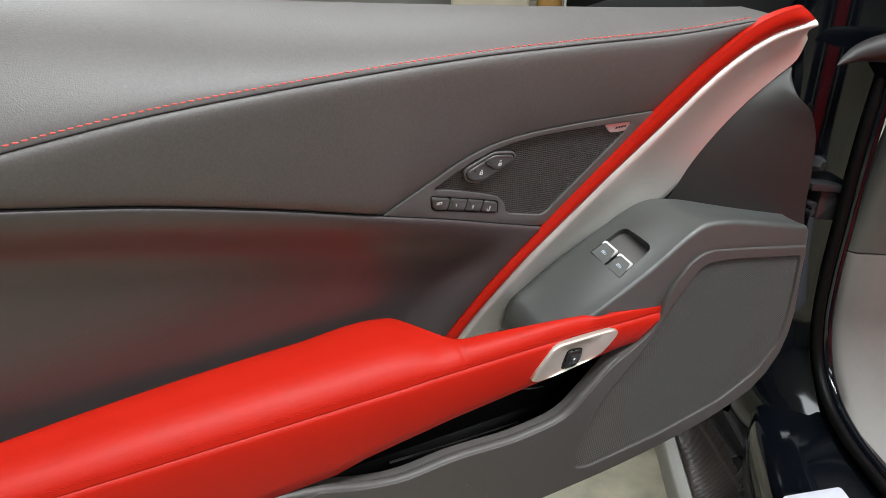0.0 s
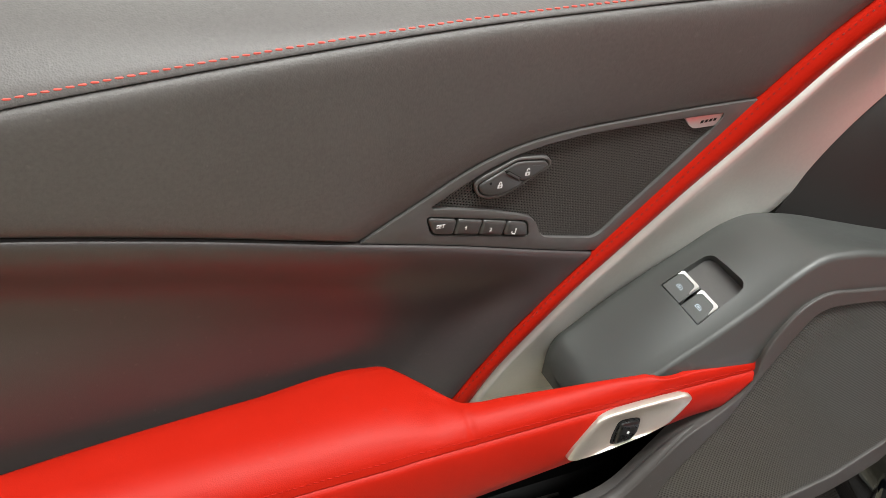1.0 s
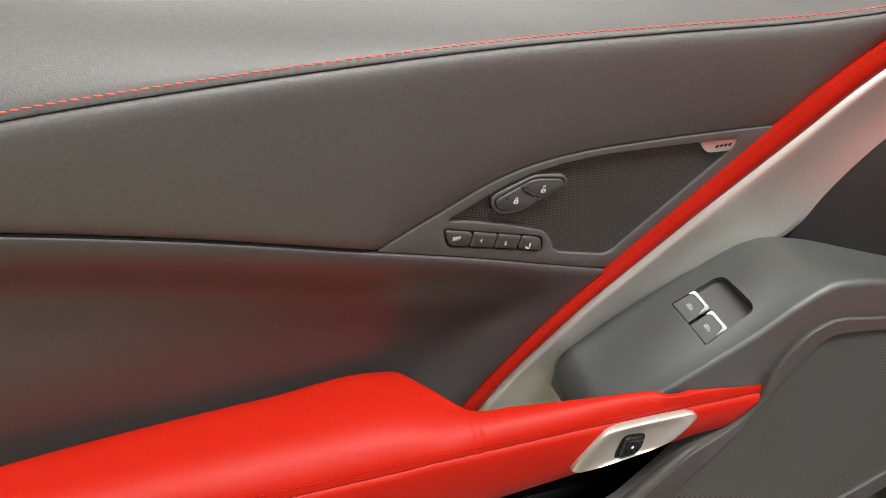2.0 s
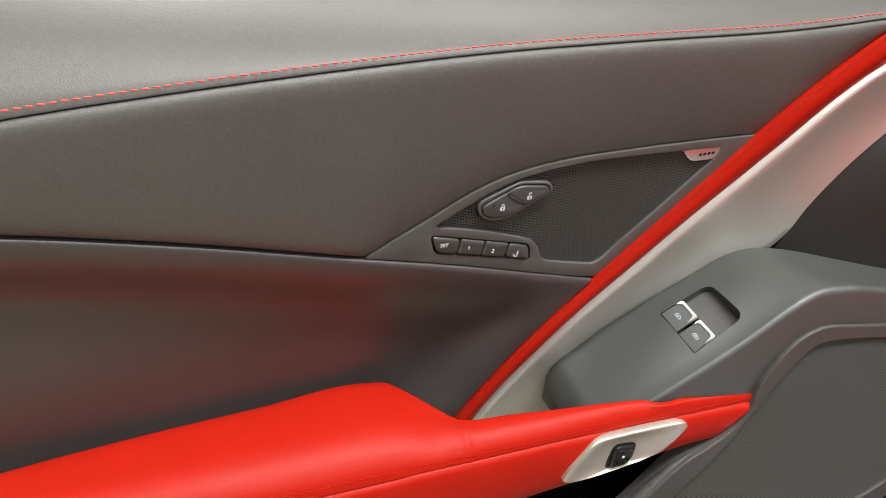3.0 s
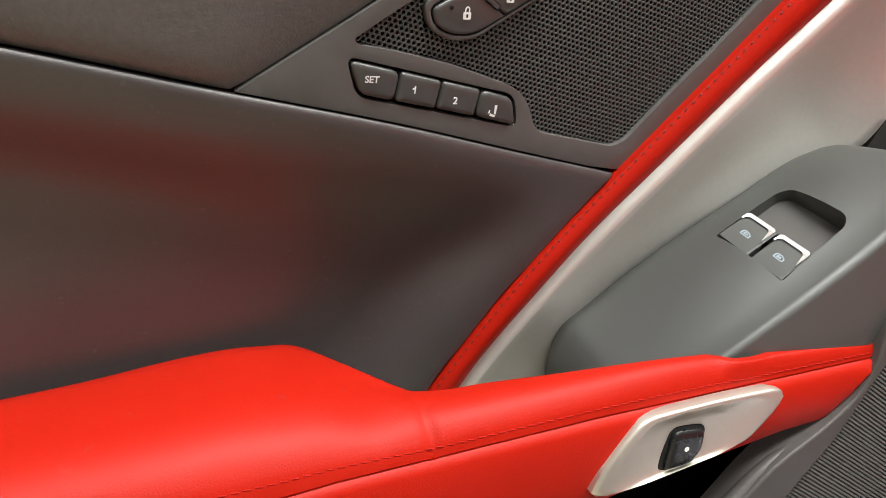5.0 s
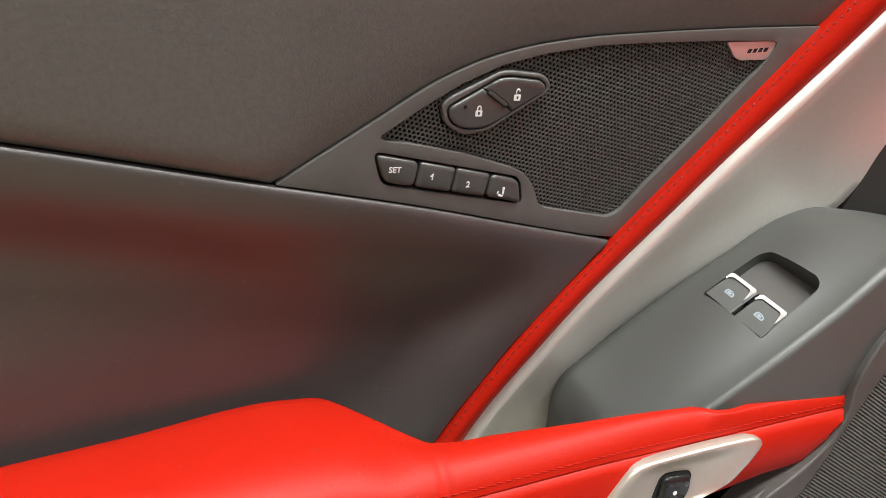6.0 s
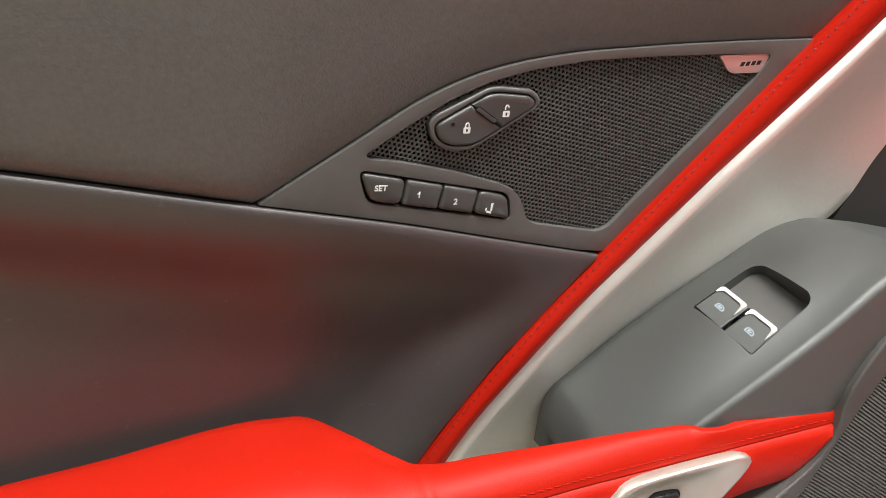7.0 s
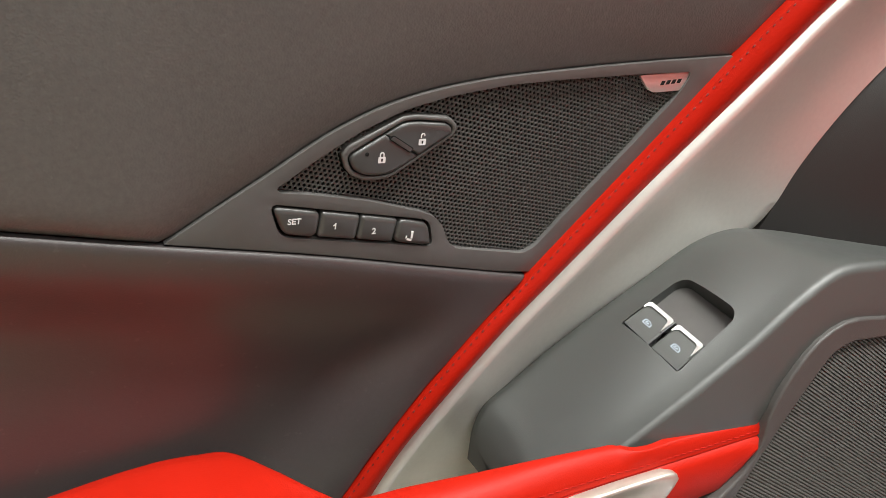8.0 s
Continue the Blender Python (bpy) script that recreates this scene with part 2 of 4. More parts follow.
def stitches(points, out, pitch, length, radius, lean=0.0):
    """Threads in a row along points, each a small six-sided lozenge, standing out along the vector."""
    bm = bmesh.new()
    p = np.array([tuple(q) for q in points])
    d = np.r_[0, np.cumsum(np.linalg.norm(np.diff(p, axis=0), axis=1))]
    out = Vector(out).normalized()
    s = pitch / 2
    while s < d[-1]:
        q = Vector([np.interp(s, d, p[:, n]) for n in range(3)])
        q2 = Vector([np.interp(min(s + 0.001, d[-1]), d, p[:, n]) for n in range(3)])
        t = (q2 - q).normalized() if (q2 - q).length > 0 else Vector((1, 0, 0))
        w = t.cross(out).normalized()
        t = (t + w * lean * random.uniform(0.7, 1.3)).normalized()
        w = t.cross(out).normalized()
        ring = []
        for e, r in ((-0.5, 0.35), (-0.3, 1.0), (0.3, 1.0), (0.5, 0.35)):
            ring.append([bm.verts.new(q + t * e * length + radius * r * (math.cos(a) * w + math.sin(a) * out)) for a in np.linspace(0, 2 * math.pi, 6, endpoint=False)])
        for a, b in zip(ring, ring[1:]):
            for k in range(6):
                bm.faces.new((a[k], a[(k + 1) % 6], b[(k + 1) % 6], b[k]))
        bm.faces.new(ring[0])
        bm.faces.new(ring[-1])
        s += pitch
    return bm


def box(x0, x1, y0, y1, z0, z1, bevel=0.0, segments=2):
    bm = bmesh.new()
    bmesh.ops.create_cube(bm, size=1)
    for v in bm.verts:
        v.co = ((x0 + x1) / 2 + v.co.x * (x1 - x0), (y0 + y1) / 2 + v.co.y * (y1 - y0), (z0 + z1) / 2 + v.co.z * (z1 - z0))
    if bevel:
        bmesh.ops.bevel(bm, geom=bm.edges[:], offset=bevel, segments=segments, profile=0.5, affect="EDGES")
    return bm


def cut(ob, cutter):
    """Takes the cutter's body out of a mesh object, for good."""
    mod = ob.modifiers.new("cut", "BOOLEAN")
    mod.object, mod.operation, mod.solver = cutter, "DIFFERENCE", "EXACT"
    bpy.context.view_layer.update()
    me = bpy.data.meshes.new_from_object(ob.evaluated_get(bpy.context.evaluated_depsgraph_get()))
    ob.modifiers.clear()
    old, ob.data = ob.data, me
    bpy.data.meshes.remove(old)
    bpy.data.objects.remove(cutter)
    me.set_sharp_from_angle(angle=radians(35))


def word(name, text, size, m, mat, parent, depth=0.0003):
    curve = bpy.data.curves.new(name, "FONT")
    curve.offset = 0.018 * size
    curve.body, curve.size, curve.extrude, curve.align_x, curve.align_y = text, size, depth, "CENTER", "CENTER"
    ob = new(name, curve)
    bpy.context.view_layer.update()
    me = bpy.data.meshes.new_from_object(ob.evaluated_get(bpy.context.evaluated_depsgraph_get()))
    bpy.data.objects.remove(ob)
    me.name = name
    me.materials.clear()
    me.materials.append(mat)
    ob = new(name, me)
    ob.parent = parent
    ob.matrix_basis = m
    return ob


def face_frame(x, z, out, turn=0.0):
    """A frame on the door's inner face: its x along the face, turned by degrees, its z out of it."""
    m = Matrix((FACE_R, FACE_U, FACE_N)).transposed().to_4x4()
    m.translation = face_place(x, z, out)
    return m @ pose(0, 0, 0, 0, 0, turn)


# ---- the room ----
def room():
    x0, x1, y0, y1, h = -4.2, 5.2, -4.6, 5.4, 3.5
    tagged(part("floor", box(x0, x1, y0, y1, -0.12, 0), CONCRETE), "stained grey concrete workshop floor", "floor", kind="structure")
    tagged(part("ceiling", box(x0, x1, y0, y1, h, h + 0.1), CEIL), "plain white painted workshop ceiling", "ceiling", kind="structure")
    for name, b in (("wall_west", (x0 - 0.15, x0, y0, y1)), ("wall_east", (x1, x1 + 0.15, y0, y1)), ("wall_south", (x0, x1, y0 - 0.15, y0)), ("wall_north", (x0, x1, y1, y1 + 0.15))):
        tagged(part(name, box(*b, 0, h), PLASTER), "plain light painted workshop wall", "wall", kind="structure")
    for tx, ty, _ in TUBES:
        lamp = tagged(new("ceiling_light"), "wide white fluorescent panel ceiling light", "lamp", group="ceiling lights")
        lamp.location = (tx, ty, 3.5)
        part("housing", box(-0.8, 0.8, -0.31, 0.31, -0.06, 0, 0.01), WHITE, lamp)
        part("diffuser", box(-0.76, 0.76, -0.28, 0.28, -0.10, -0.06, 0.015), LAMP, lamp, "glowing white diffuser")


room()

# ---- the open car door ----
door = tagged(new("car_door"), "open car door with charcoal leather panel, red armrest and silver trim", "car door")

STITCH = [(-0.45, 0.838), (-0.2, 0.879), (0.0, 0.9105), (0.1, 0.9225), (0.19, 0.928), (0.28, 0.9315), (0.39, 0.9335), (0.50, 0.9315), (0.63, 0.928), (0.80, 0.933)]
SEAM = [(-0.45, 0.925), (-0.2, 0.905), (0.0, 0.868), (0.085, 0.850), (0.17, 0.8275), (0.30, 0.788)]
SEAM_R = [(0.30, 0.788), (0.38, 0.764), (0.44, 0.744), (0.50, 0.7245), (0.53, 0.7145)]
PLATE_TOP = [(0.302, 0.788), (0.35, 0.813), (0.385, 0.831), (0.408, 0.839), (0.431, 0.8435), (0.458, 0.846), (0.508, 0.8465), (0.564, 0.8455), (0.632, 0.843), (0.67, 0.8415)]


STRIP_L = [(0.3719, 0.570), (0.4018, 0.6125), (0.435, 0.6545), (0.4716, 0.694), (0.5006, 0.7225), (0.5264, 0.747), (0.5599, 0.7785), (0.5941, 0.811), (0.6257, 0.841), (0.6567, 0.869), (0.6935, 0.898), (0.7458, 0.930), (0.79, 0.941), (0.815, 0.943)]
STRIP_R = [(0.392, 0.568), (0.420, 0.613), (0.457, 0.656), (0.493, 0.694), (0.519, 0.7175), (0.543, 0.739), (0.577, 0.7695), (0.612, 0.799), (0.657, 0.837), (0.690, 0.866), (0.722, 0.889), (0.785, 0.916), (0.83, 0.9225), (0.85, 0.924)]


def upper_panel():
    low = np.vstack([smooth(SEAM, 60), smooth(PLATE_TOP[:-1], 60)[1:], smooth([(0.632, 0.843), (0.664, 0.871), (0.699, 0.899), (0.748, 0.924), (0.79, 0.9255)], 14)[1:]])
    top = smooth(STITCH, 200)
    rows = []
    for x, z in low:
        # each column rises from the lower edge to the stitched edge
        xt = x
        zt = float(np.interp(xt, top[:, 0], top[:, 1]))
        row = [on_face(x, z, -0.010), on_face(x, z, -0.004), on_face(x, z, -0.0015)]
        height = math.hypot(xt - x, zt - z)
        for v in 0.5 - 0.5 * np.cos(np.linspace(0, math.pi, 28)):
            px, pz = x + (xt - x) * v, z + (zt - z) * v
            edge = min(v, 1 - v) * height
            flat = float(np.clip((x - 0.29) / 0.03, 0, 1)) * 0.5 * (1 + math.cos(math.pi * v))
            swell = (0.0055 - 0.0015 * flat) * (1 - math.exp(-edge / (0.0035 + 0.008 * flat))) - 0.0008 - 0.0012 * flat
            row.append(on_face(px, pz, swell + 0.0012 * min(1.0, height / 0.09) * math.sin(math.pi * v)))
        row += [on_face(xt, zt + 0.0005, -0.004)]
        rows.append(row)
    part("upper_panel", thick(loft(rows), (0, 0.006, 0)), LEATHER, door, "charcoal grained leather upper panel", 60)


def upper_pad():
    top = [(-0.45, 1.045), (-0.2, 1.025), (0.03, 1.002), (0.193, 0.983), (0.473, 0.956), (0.70, 0.937), (0.90, 0.924)]
    xs, zs = zip(*top)
    rows = []
    a, b = smooth(STRIP_L, 60), smooth(STRIP_R, 60)
    for x, z in smooth(STITCH, 110):
        zt = ease(x, xs, zs)
        z = min(max(z, float(np.interp(x, 0.85 * a[:, 0] + 0.15 * b[:, 0], 0.85 * a[:, 1] + 0.15 * b[:, 1]))), zt - 0.003)
        y = base_y(x, z)
        yt = 0.700
        row = [(x, y + 0.008, z - 0.0005), (x, y + 0.001, z + 0.0005)]
        for u in np.linspace(0, 1, 22):
            # from the stitched edge over a soft convex slope to the top
            py = y - 0.0025 * (1 - math.exp(-u * 30)) + (yt - y) * (0.60 * u + 0.40 * u**2)
            pz = z + 0.001 + (zt - z) * (u + 0.48 * u * (1 - u))
            row.append((x, py, pz))
        row += [(x, yt + 0.012, zt - 0.002), (x, yt + 0.020, zt - 0.012), (x, yt + 0.022, zt - 0.05)]
        rows.append(row)
    part("upper_pad", thick(loft(rows), (0, 0.004, -0.004)), LEATHER, door, "charcoal leather pad along the window edge", 60)
    line = [on_face(x, z + 0.0060, 0.0008) for x, z in smooth(STITCH, 300) if x < 0.738]
    tagged(part("pad_stitching", stitches(line, FACE_N, 0.0060, 0.0043, 0.0007, 0.15), THREAD, door, "red decorative stitching"), kind="stuff")


# the insert's section: a short steep overhang below the seam, then an upright wall
HOLLOW_D = np.linspace(0, 0.45, 200)
HOLLOW = np.cumsum(0.56 * np.exp(-(((HOLLOW_D - 0.038) / 0.021) ** 2)) - 0.06 * np.clip((HOLLOW_D - 0.055) / 0.05, 0, 1)) * (HOLLOW_D[1] - HOLLOW_D[0])


def lower_insert():
    seam = np.vstack([smooth(SEAM, 70), smooth(SEAM_R, 170)[1:]])
    a, b = smooth(STRIP_L, 60), smooth(STRIP_R, 60)
    mid = 0.85 * a + 0.15 * b
    rows = []
    # the sheet ends where the seam runs under the red strip, and its columns fan out along the strip
    zb = 0.565
    seam = np.array([q for q in seam if q[0] <= np.interp(q[1], mid[:, 1], mid[:, 0])])
    x_end, z_end = seam[-1]
    for x, z in seam:
        row = [on_face(x, z - 0.0008, -0.012), on_face(x, z - 0.0010, -0.003)]
        for u in np.linspace(0, 1, 48) ** 1.8:
            pz = z - 0.0012 + (zb - z) * u
            most = float(np.interp(pz, mid[:, 1], mid[:, 0]))
            edge = float(np.interp(z_end - 0.0012 + (zb - z_end) * u, mid[:, 1], mid[:, 0]))
            px = x if x < 0.25 else 0.25 + (x - 0.25) * (edge - 0.25) / (x_end - 0.25)
            bead = 0.0052 * (1 - math.exp(-(z - pz) / 0.0018)) - 0.0022 * (1 - math.exp(-(z - pz) / 0.010))
            near = float(np.clip((most - px - 0.004) / 0.085, 0, 1))
            d = z - pz
            hollow = float(np.interp(d, HOLLOW_D, HOLLOW)) * math.sin(0.5 * math.pi * near) ** 2
            tuck = 0.008 * float(np.clip(1 - (most - px - 0.0025) / 0.0015, 0, 1))
            row.append(on_face(px, pz, bead - hollow - tuck))
        rows.append(row)
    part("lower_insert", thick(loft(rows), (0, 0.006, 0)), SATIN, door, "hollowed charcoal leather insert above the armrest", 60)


MESH_LOOP = [(0.3545, 0.8055), (0.374, 0.8165), (0.397, 0.828), (0.419, 0.8355), (0.443, 0.8395), (0.475, 0.8415), (0.509, 0.8408), (0.562, 0.8385), (0.5975, 0.836), (0.596, 0.831), (0.589, 0.821), (0.561, 0.794), (0.523, 0.759), (0.505, 0.7415), (0.497, 0.739), (0.452, 0.752), (0.447, 0.757), (0.443, 0.768), (0.438, 0.7745), (0.430, 0.779), (0.400, 0.791), (0.371, 0.7995), (0.356, 0.803)]
RING = [(0.3865, 0.818), (0.3885, 0.808), (0.398, 0.8015), (0.411, 0.801), (0.447, 0.820), (0.4475, 0.8245), (0.443, 0.829), (0.424, 0.8325), (0.418, 0.8325), (0.390, 0.8215)]
LOCK = [(0.3895, 0.8165), (0.3915, 0.809), (0.399, 0.8045), (0.411, 0.8035), (0.4445, 0.8205), (0.4445, 0.8235), (0.441, 0.8265), (0.424, 0.8295), (0.418, 0.8295)]
SLOT = rounded([(0.3505, 0.7985), (0.4350, 0.7735), (0.4378, 0.7563), (0.3548, 0.7797)], 0.0055)


def speaker():
    outer = [(q[0] + 0.0004, q[1] - 0.0008) for q in smooth(PLATE_TOP[:9], 40)] + [(0.62, 0.825), (0.515, 0.722)] + [tuple(q) for q in smooth(SEAM_R[:4], 14)[::-1]][1:-1]
    hole = rounded(MESH_LOOP, 0.003, 2)
    plate = part("speaker_trim", slab([outer, hole, SLOT], 0.006, lambda x, z, o: face_place(x, z, o - 0.0052), 0.0015, 3), TRIM, door, "matte black triangular speaker trim")
    part("cloth", slab([rounded(MESH_LOOP, 0.002, 1)], 0.001, lambda x, z, o: face_place(x, z, o - 0.0085)), VOID, plate, "black backing cloth")
    part("slot_back", slab([SLOT], 0.001, lambda x, z, o: face_place(x, z, o - 0.007)), VOID, plate, "dark slot behind the buttons")
    # perforated sheet: six-sided holes in staggered rows
    bm = bmesh.new()
    pitch, r, turn = 0.0026, 0.00099, radians(-19)
    cx, cz = 0.47, 0.79
    ring = [tuple(q) for q in RING]
    for i in range(-72, 73):
        for j in range(-50, 51):
            a, b = (i + 0.5 * (j % 2)) * pitch, j * pitch * 0.866
            x, z = cx + a * math.cos(turn) - b * math.sin(turn), cz + a * math.sin(turn) + b * math.cos(turn)
            if not inside(x, z, MESH_LOOP) or inside(x, z, ring):
                continue
            rim, lip, deep = [], [], []
            for k in range(6):
                w = turn + radians(30 + 60 * k)
                rim.append(bm.verts.new(face_place(x + math.cos(w) * pitch * 0.5775, z + math.sin(w) * pitch * 0.5775, -0.0020)))
                lip.append(bm.verts.new(face_place(x + math.cos(w) * r, z + math.sin(w) * r, -0.0022)))
                deep.append(bm.verts.new(face_place(x + math.cos(w) * r * 0.95, z + math.sin(w) * r * 0.95, -0.0030)))
            for k in range(6):
                n = (k + 1) % 6
                bm.faces.new((rim[k], rim[n], lip[n], lip[k]))
                bm.faces.new((lip[k], lip[n], deep[n], deep[k]))
    tagged(part("perforated_grille", bm, GRILLE, plate, "black perforated speaker grille", 20), kind="stuff")
    # rocker buttons for the locks
    part("button_surround", slab([rounded(RING, 0.006, 5), rounded(inset(LOCK, -0.0004), 0.005, 5)], 0.0052, lambda x, z, o: face_place(x, z, o - 0.004), 0.0011, 3), TRIM, door, "raised oval surround of the lock buttons", 50, FACE_N)
    part("button_well", slab([rounded(RING, 0.006, 5)], 0.001, lambda x, z, o: face_place(x, z, o - 0.0042)), VOID, door, "dark well round the lock buttons")
    whole = rounded(inset(LOCK, 0.0003), 0.0055, 6)
    split_a, split_b = np.array((0.4060, 0.8268)), np.array((0.4283, 0.8098))
    for side, label in ((1, "black lock button with a white padlock"), (-1, "black unlock button with a white open padlock")):
        half = clipped(whole, split_a, split_b, side, 0.0002)
        rows = [[face_place(x, z, out) for x, z in inset(half, d)] for d, out in ((0, -0.003), (0, 0.0009), (0.0002, 0.0014), (0.0007, 0.0019), (0.0013, 0.0022), (0.0020, 0.0023))]
        part("lock_button", caps(loft(rows, closed=True)), BUTTON, door, label, 60)
    bar = [(0.4108, 0.8226), (0.4124, 0.8238), (0.4226, 0.8160), (0.4212, 0.8146)]
    # black plate just above the button tops, imitating the shade of a gap
    part("rocker_gap_shade", slab([rounded(inset(bar, -0.0005), 0.0009)], 0.0024, lambda x, z, o: face_place(x, z, o), 0.0), VOID, door, "thin black plate drawn as the shaded gap round the rocker bar")
    part("rocker_bar", slab([rounded(bar, 0.0006)], 0.0028, lambda x, z, o: face_place(x, z, o), 0.0004), BUTTON, door)
    for x, z, lean in ((0.4064, 0.8136, 0), (0.4277, 0.8198, 1)):
        padlock(x, z, lean)
    part("indicator", slab([[(0.3988 + 0.0010 * math.cos(k), 0.8166 + 0.0010 * math.sin(k)) for k in np.linspace(0, 6.28, 12, endpoint=False)]], 0.0003, lambda x, z, o: face_place(x, z, o + 0.0023), 0.0001), VOID, door)
    # memory buttons
    ends = [((0.3515, 0.7970), (0.356, 0.7808)), ((0.3757, 0.7900), (0.3727, 0.7761)), ((0.3963, 0.7840), (0.3932, 0.7705)), ((0.4166, 0.7780), (0.4136, 0.7646)), ((0.4340, 0.7722), (0.4366, 0.7575))]
    g = 0.0003
    for k in range(4):
        (a, b), (c, d) = ends[k], ends[k + 1]
        loop = [(a[0] + g, a[1] - g), (c[0] - g, c[1] - g), (d[0] - g, d[1] + g), (b[0] + g, b[1] + g)]
        radii = 0.0042 if k in (0, 3) else 0.0020
        btn = part("memory_button", pillow(loop, radii, [(0, -0.006), (0, 0.0004), (0.0002, 0.0010), (0.0008, 0.0016), (0.0015, 0.0020), (0.0024, 0.0022)], face_place), BUTTON, door, "black push button with white print", 60)
        mx, mz = (a[0] + b[0] + c[0] + d[0]) / 4 - 0.0022, (a[1] + b[1] + c[1] + d[1]) / 4 + (0.0016, 0.0008, -0.0003, -0.0012)[k]
        if k < 3:
            word("print", ("SET", "1", "2")[k], (0.0043, 0.0048, 0.0048)[k], face_frame(mx, mz, 0.00225, -7), INK, btn, 0.00015)
            if k == 1:
                m = face_frame(mx, mz, 0.0021, -7)
                flag = slab([[(-0.0014, 0.0006), (-0.0010, 0.0002), (0.0002, 0.0010), (0.0002, 0.0017)]], 0.0003, lambda x, z, o: m @ Vector((x, z, o)))
                part("print", flag, INK, btn)
        else:
            m = face_frame(mx, mz, 0.0022, -15)
            back_rest = [(0.0000, 0.0030), (0.0014, 0.0032), (0.0019, -0.0012), (0.0009, -0.0014)]
            cushion = [(-0.0012, -0.0012), (0.0018, -0.0018), (0.0016, -0.0028), (-0.0014, -0.0024)]
            rail = [(-0.0024, -0.0014), (-0.0017, -0.0014), (-0.0016, 0.0002), (-0.0022, 0.0002)]
            for shape in (back_rest, cushion, rail):
                part("print", slab([shape], 0.0002, lambda x, z, o: m @ Vector((x, z, o))), INK, btn, "white seat symbol")
    # badge in the upper corner
    badge = [(0.5605, 0.8375), (0.594, 0.8362), (0.5985, 0.835), (0.5985, 0.8315), (0.5945, 0.8265), (0.5925, 0.8255), (0.5725, 0.8265), (0.5685, 0.8285)]
    mark = part("badge", slab([rounded(badge, 0.002, 3)], 0.0028, lambda x, z, o: face_place(x, z, o - 0.0030), 0.0006), BADGE, door, "small silver badge with dark printed bars")
    for k in range(4):
        u = 0.5765 + 0.0040 * k
        part("bar", slab([[(u, 0.8303), (u + 0.0026, 0.8302), (u + 0.0036, 0.8325), (u + 0.0010, 0.8326)]], 0.0002, lambda x, z, o: face_place(x, z, o - 0.0002)), VOID, mark)


def padlock(x, z, opened):
    m = face_frame(x, z, 0.00245, -4)
    body = slab([rounded([(-0.0019, -0.0026), (0.0019, -0.0026), (0.0019, 0.0006), (-0.0019, 0.0006)], 0.0004, 2)], 0.0002, lambda u, v, o: m @ Vector((u, v, o)))
    arc = [(-0.0012, 0.0006)] + [(-0.0012 * math.cos(w), 0.0018 + 0.0014 * math.sin(w)) for w in np.linspace(0, math.pi, 9)] + ([(0.0012, 0.0006)] if not opened else [])
    lock = part("padlock_print", body, INK, door, "white padlock symbol")
    inner = [(u * 0.55, 0.0006 + (v - 0.0006) * 0.75) for u, v in arc]
    ring = arc + inner[::-1]
    part("bow", slab([ring], 0.0002, lambda u, v, o: m @ Vector((u + (0.0001 if opened else 0), v + (0.0006 if opened else 0), o))), INK, lock)
    part("keyhole", slab([[(-0.00035, -0.0018), (0.00035, -0.0018), (0.0005, -0.0003), (-0.0005, -0.0003)]], 0.0001, lambda u, v, o: m @ Vector((u, v, o + 0.0002))), VOID, lock)


def red_strip():
    n = 90
    a, b = smooth(STRIP_L, n), smooth(STRIP_R, n)
    rows = []
    for k in range(n):
        row = []
        fade = min(1, 0.35 + 0.65 * math.sin(min(1, (n - 1 - k) / 4) * math.pi / 2))
        for u in np.linspace(0, 1, 15):
            x, z = a[k] * (1 - u) + b[k] * u
            row.append(on_face(x, z, 0.0062 * fade + 0.0034 * fade * math.sin(math.pi * u)))
        row += [on_face(*b[k], -0.012), on_face(*a[k], -float(np.interp(a[k][1], [0.66, 0.76, 0.88], [0.006, 0.005, 0.004])))]
        rows.append(row)
    strip = part("red_piping", caps(loft(rows, closed=True)), RED, door, "padded red leather strip sweeping up the panel", 38)
    line = []
    for k in range(n):
        x, z = a[k] * 0.94 + b[k] * 0.06
        line.append(on_face(x, z, 0.0069))
    tagged(part("strip_stitching", stitches(line, FACE_N + Vector((-0.6, 0, 0.6)), 0.0054, 0.0022, 0.0005), material("dark_red_thread", (0.16, 0.012, 0.01), 0.7, grain=(900, 0.2)), strip, "dark red stitch holes"), kind="stuff")


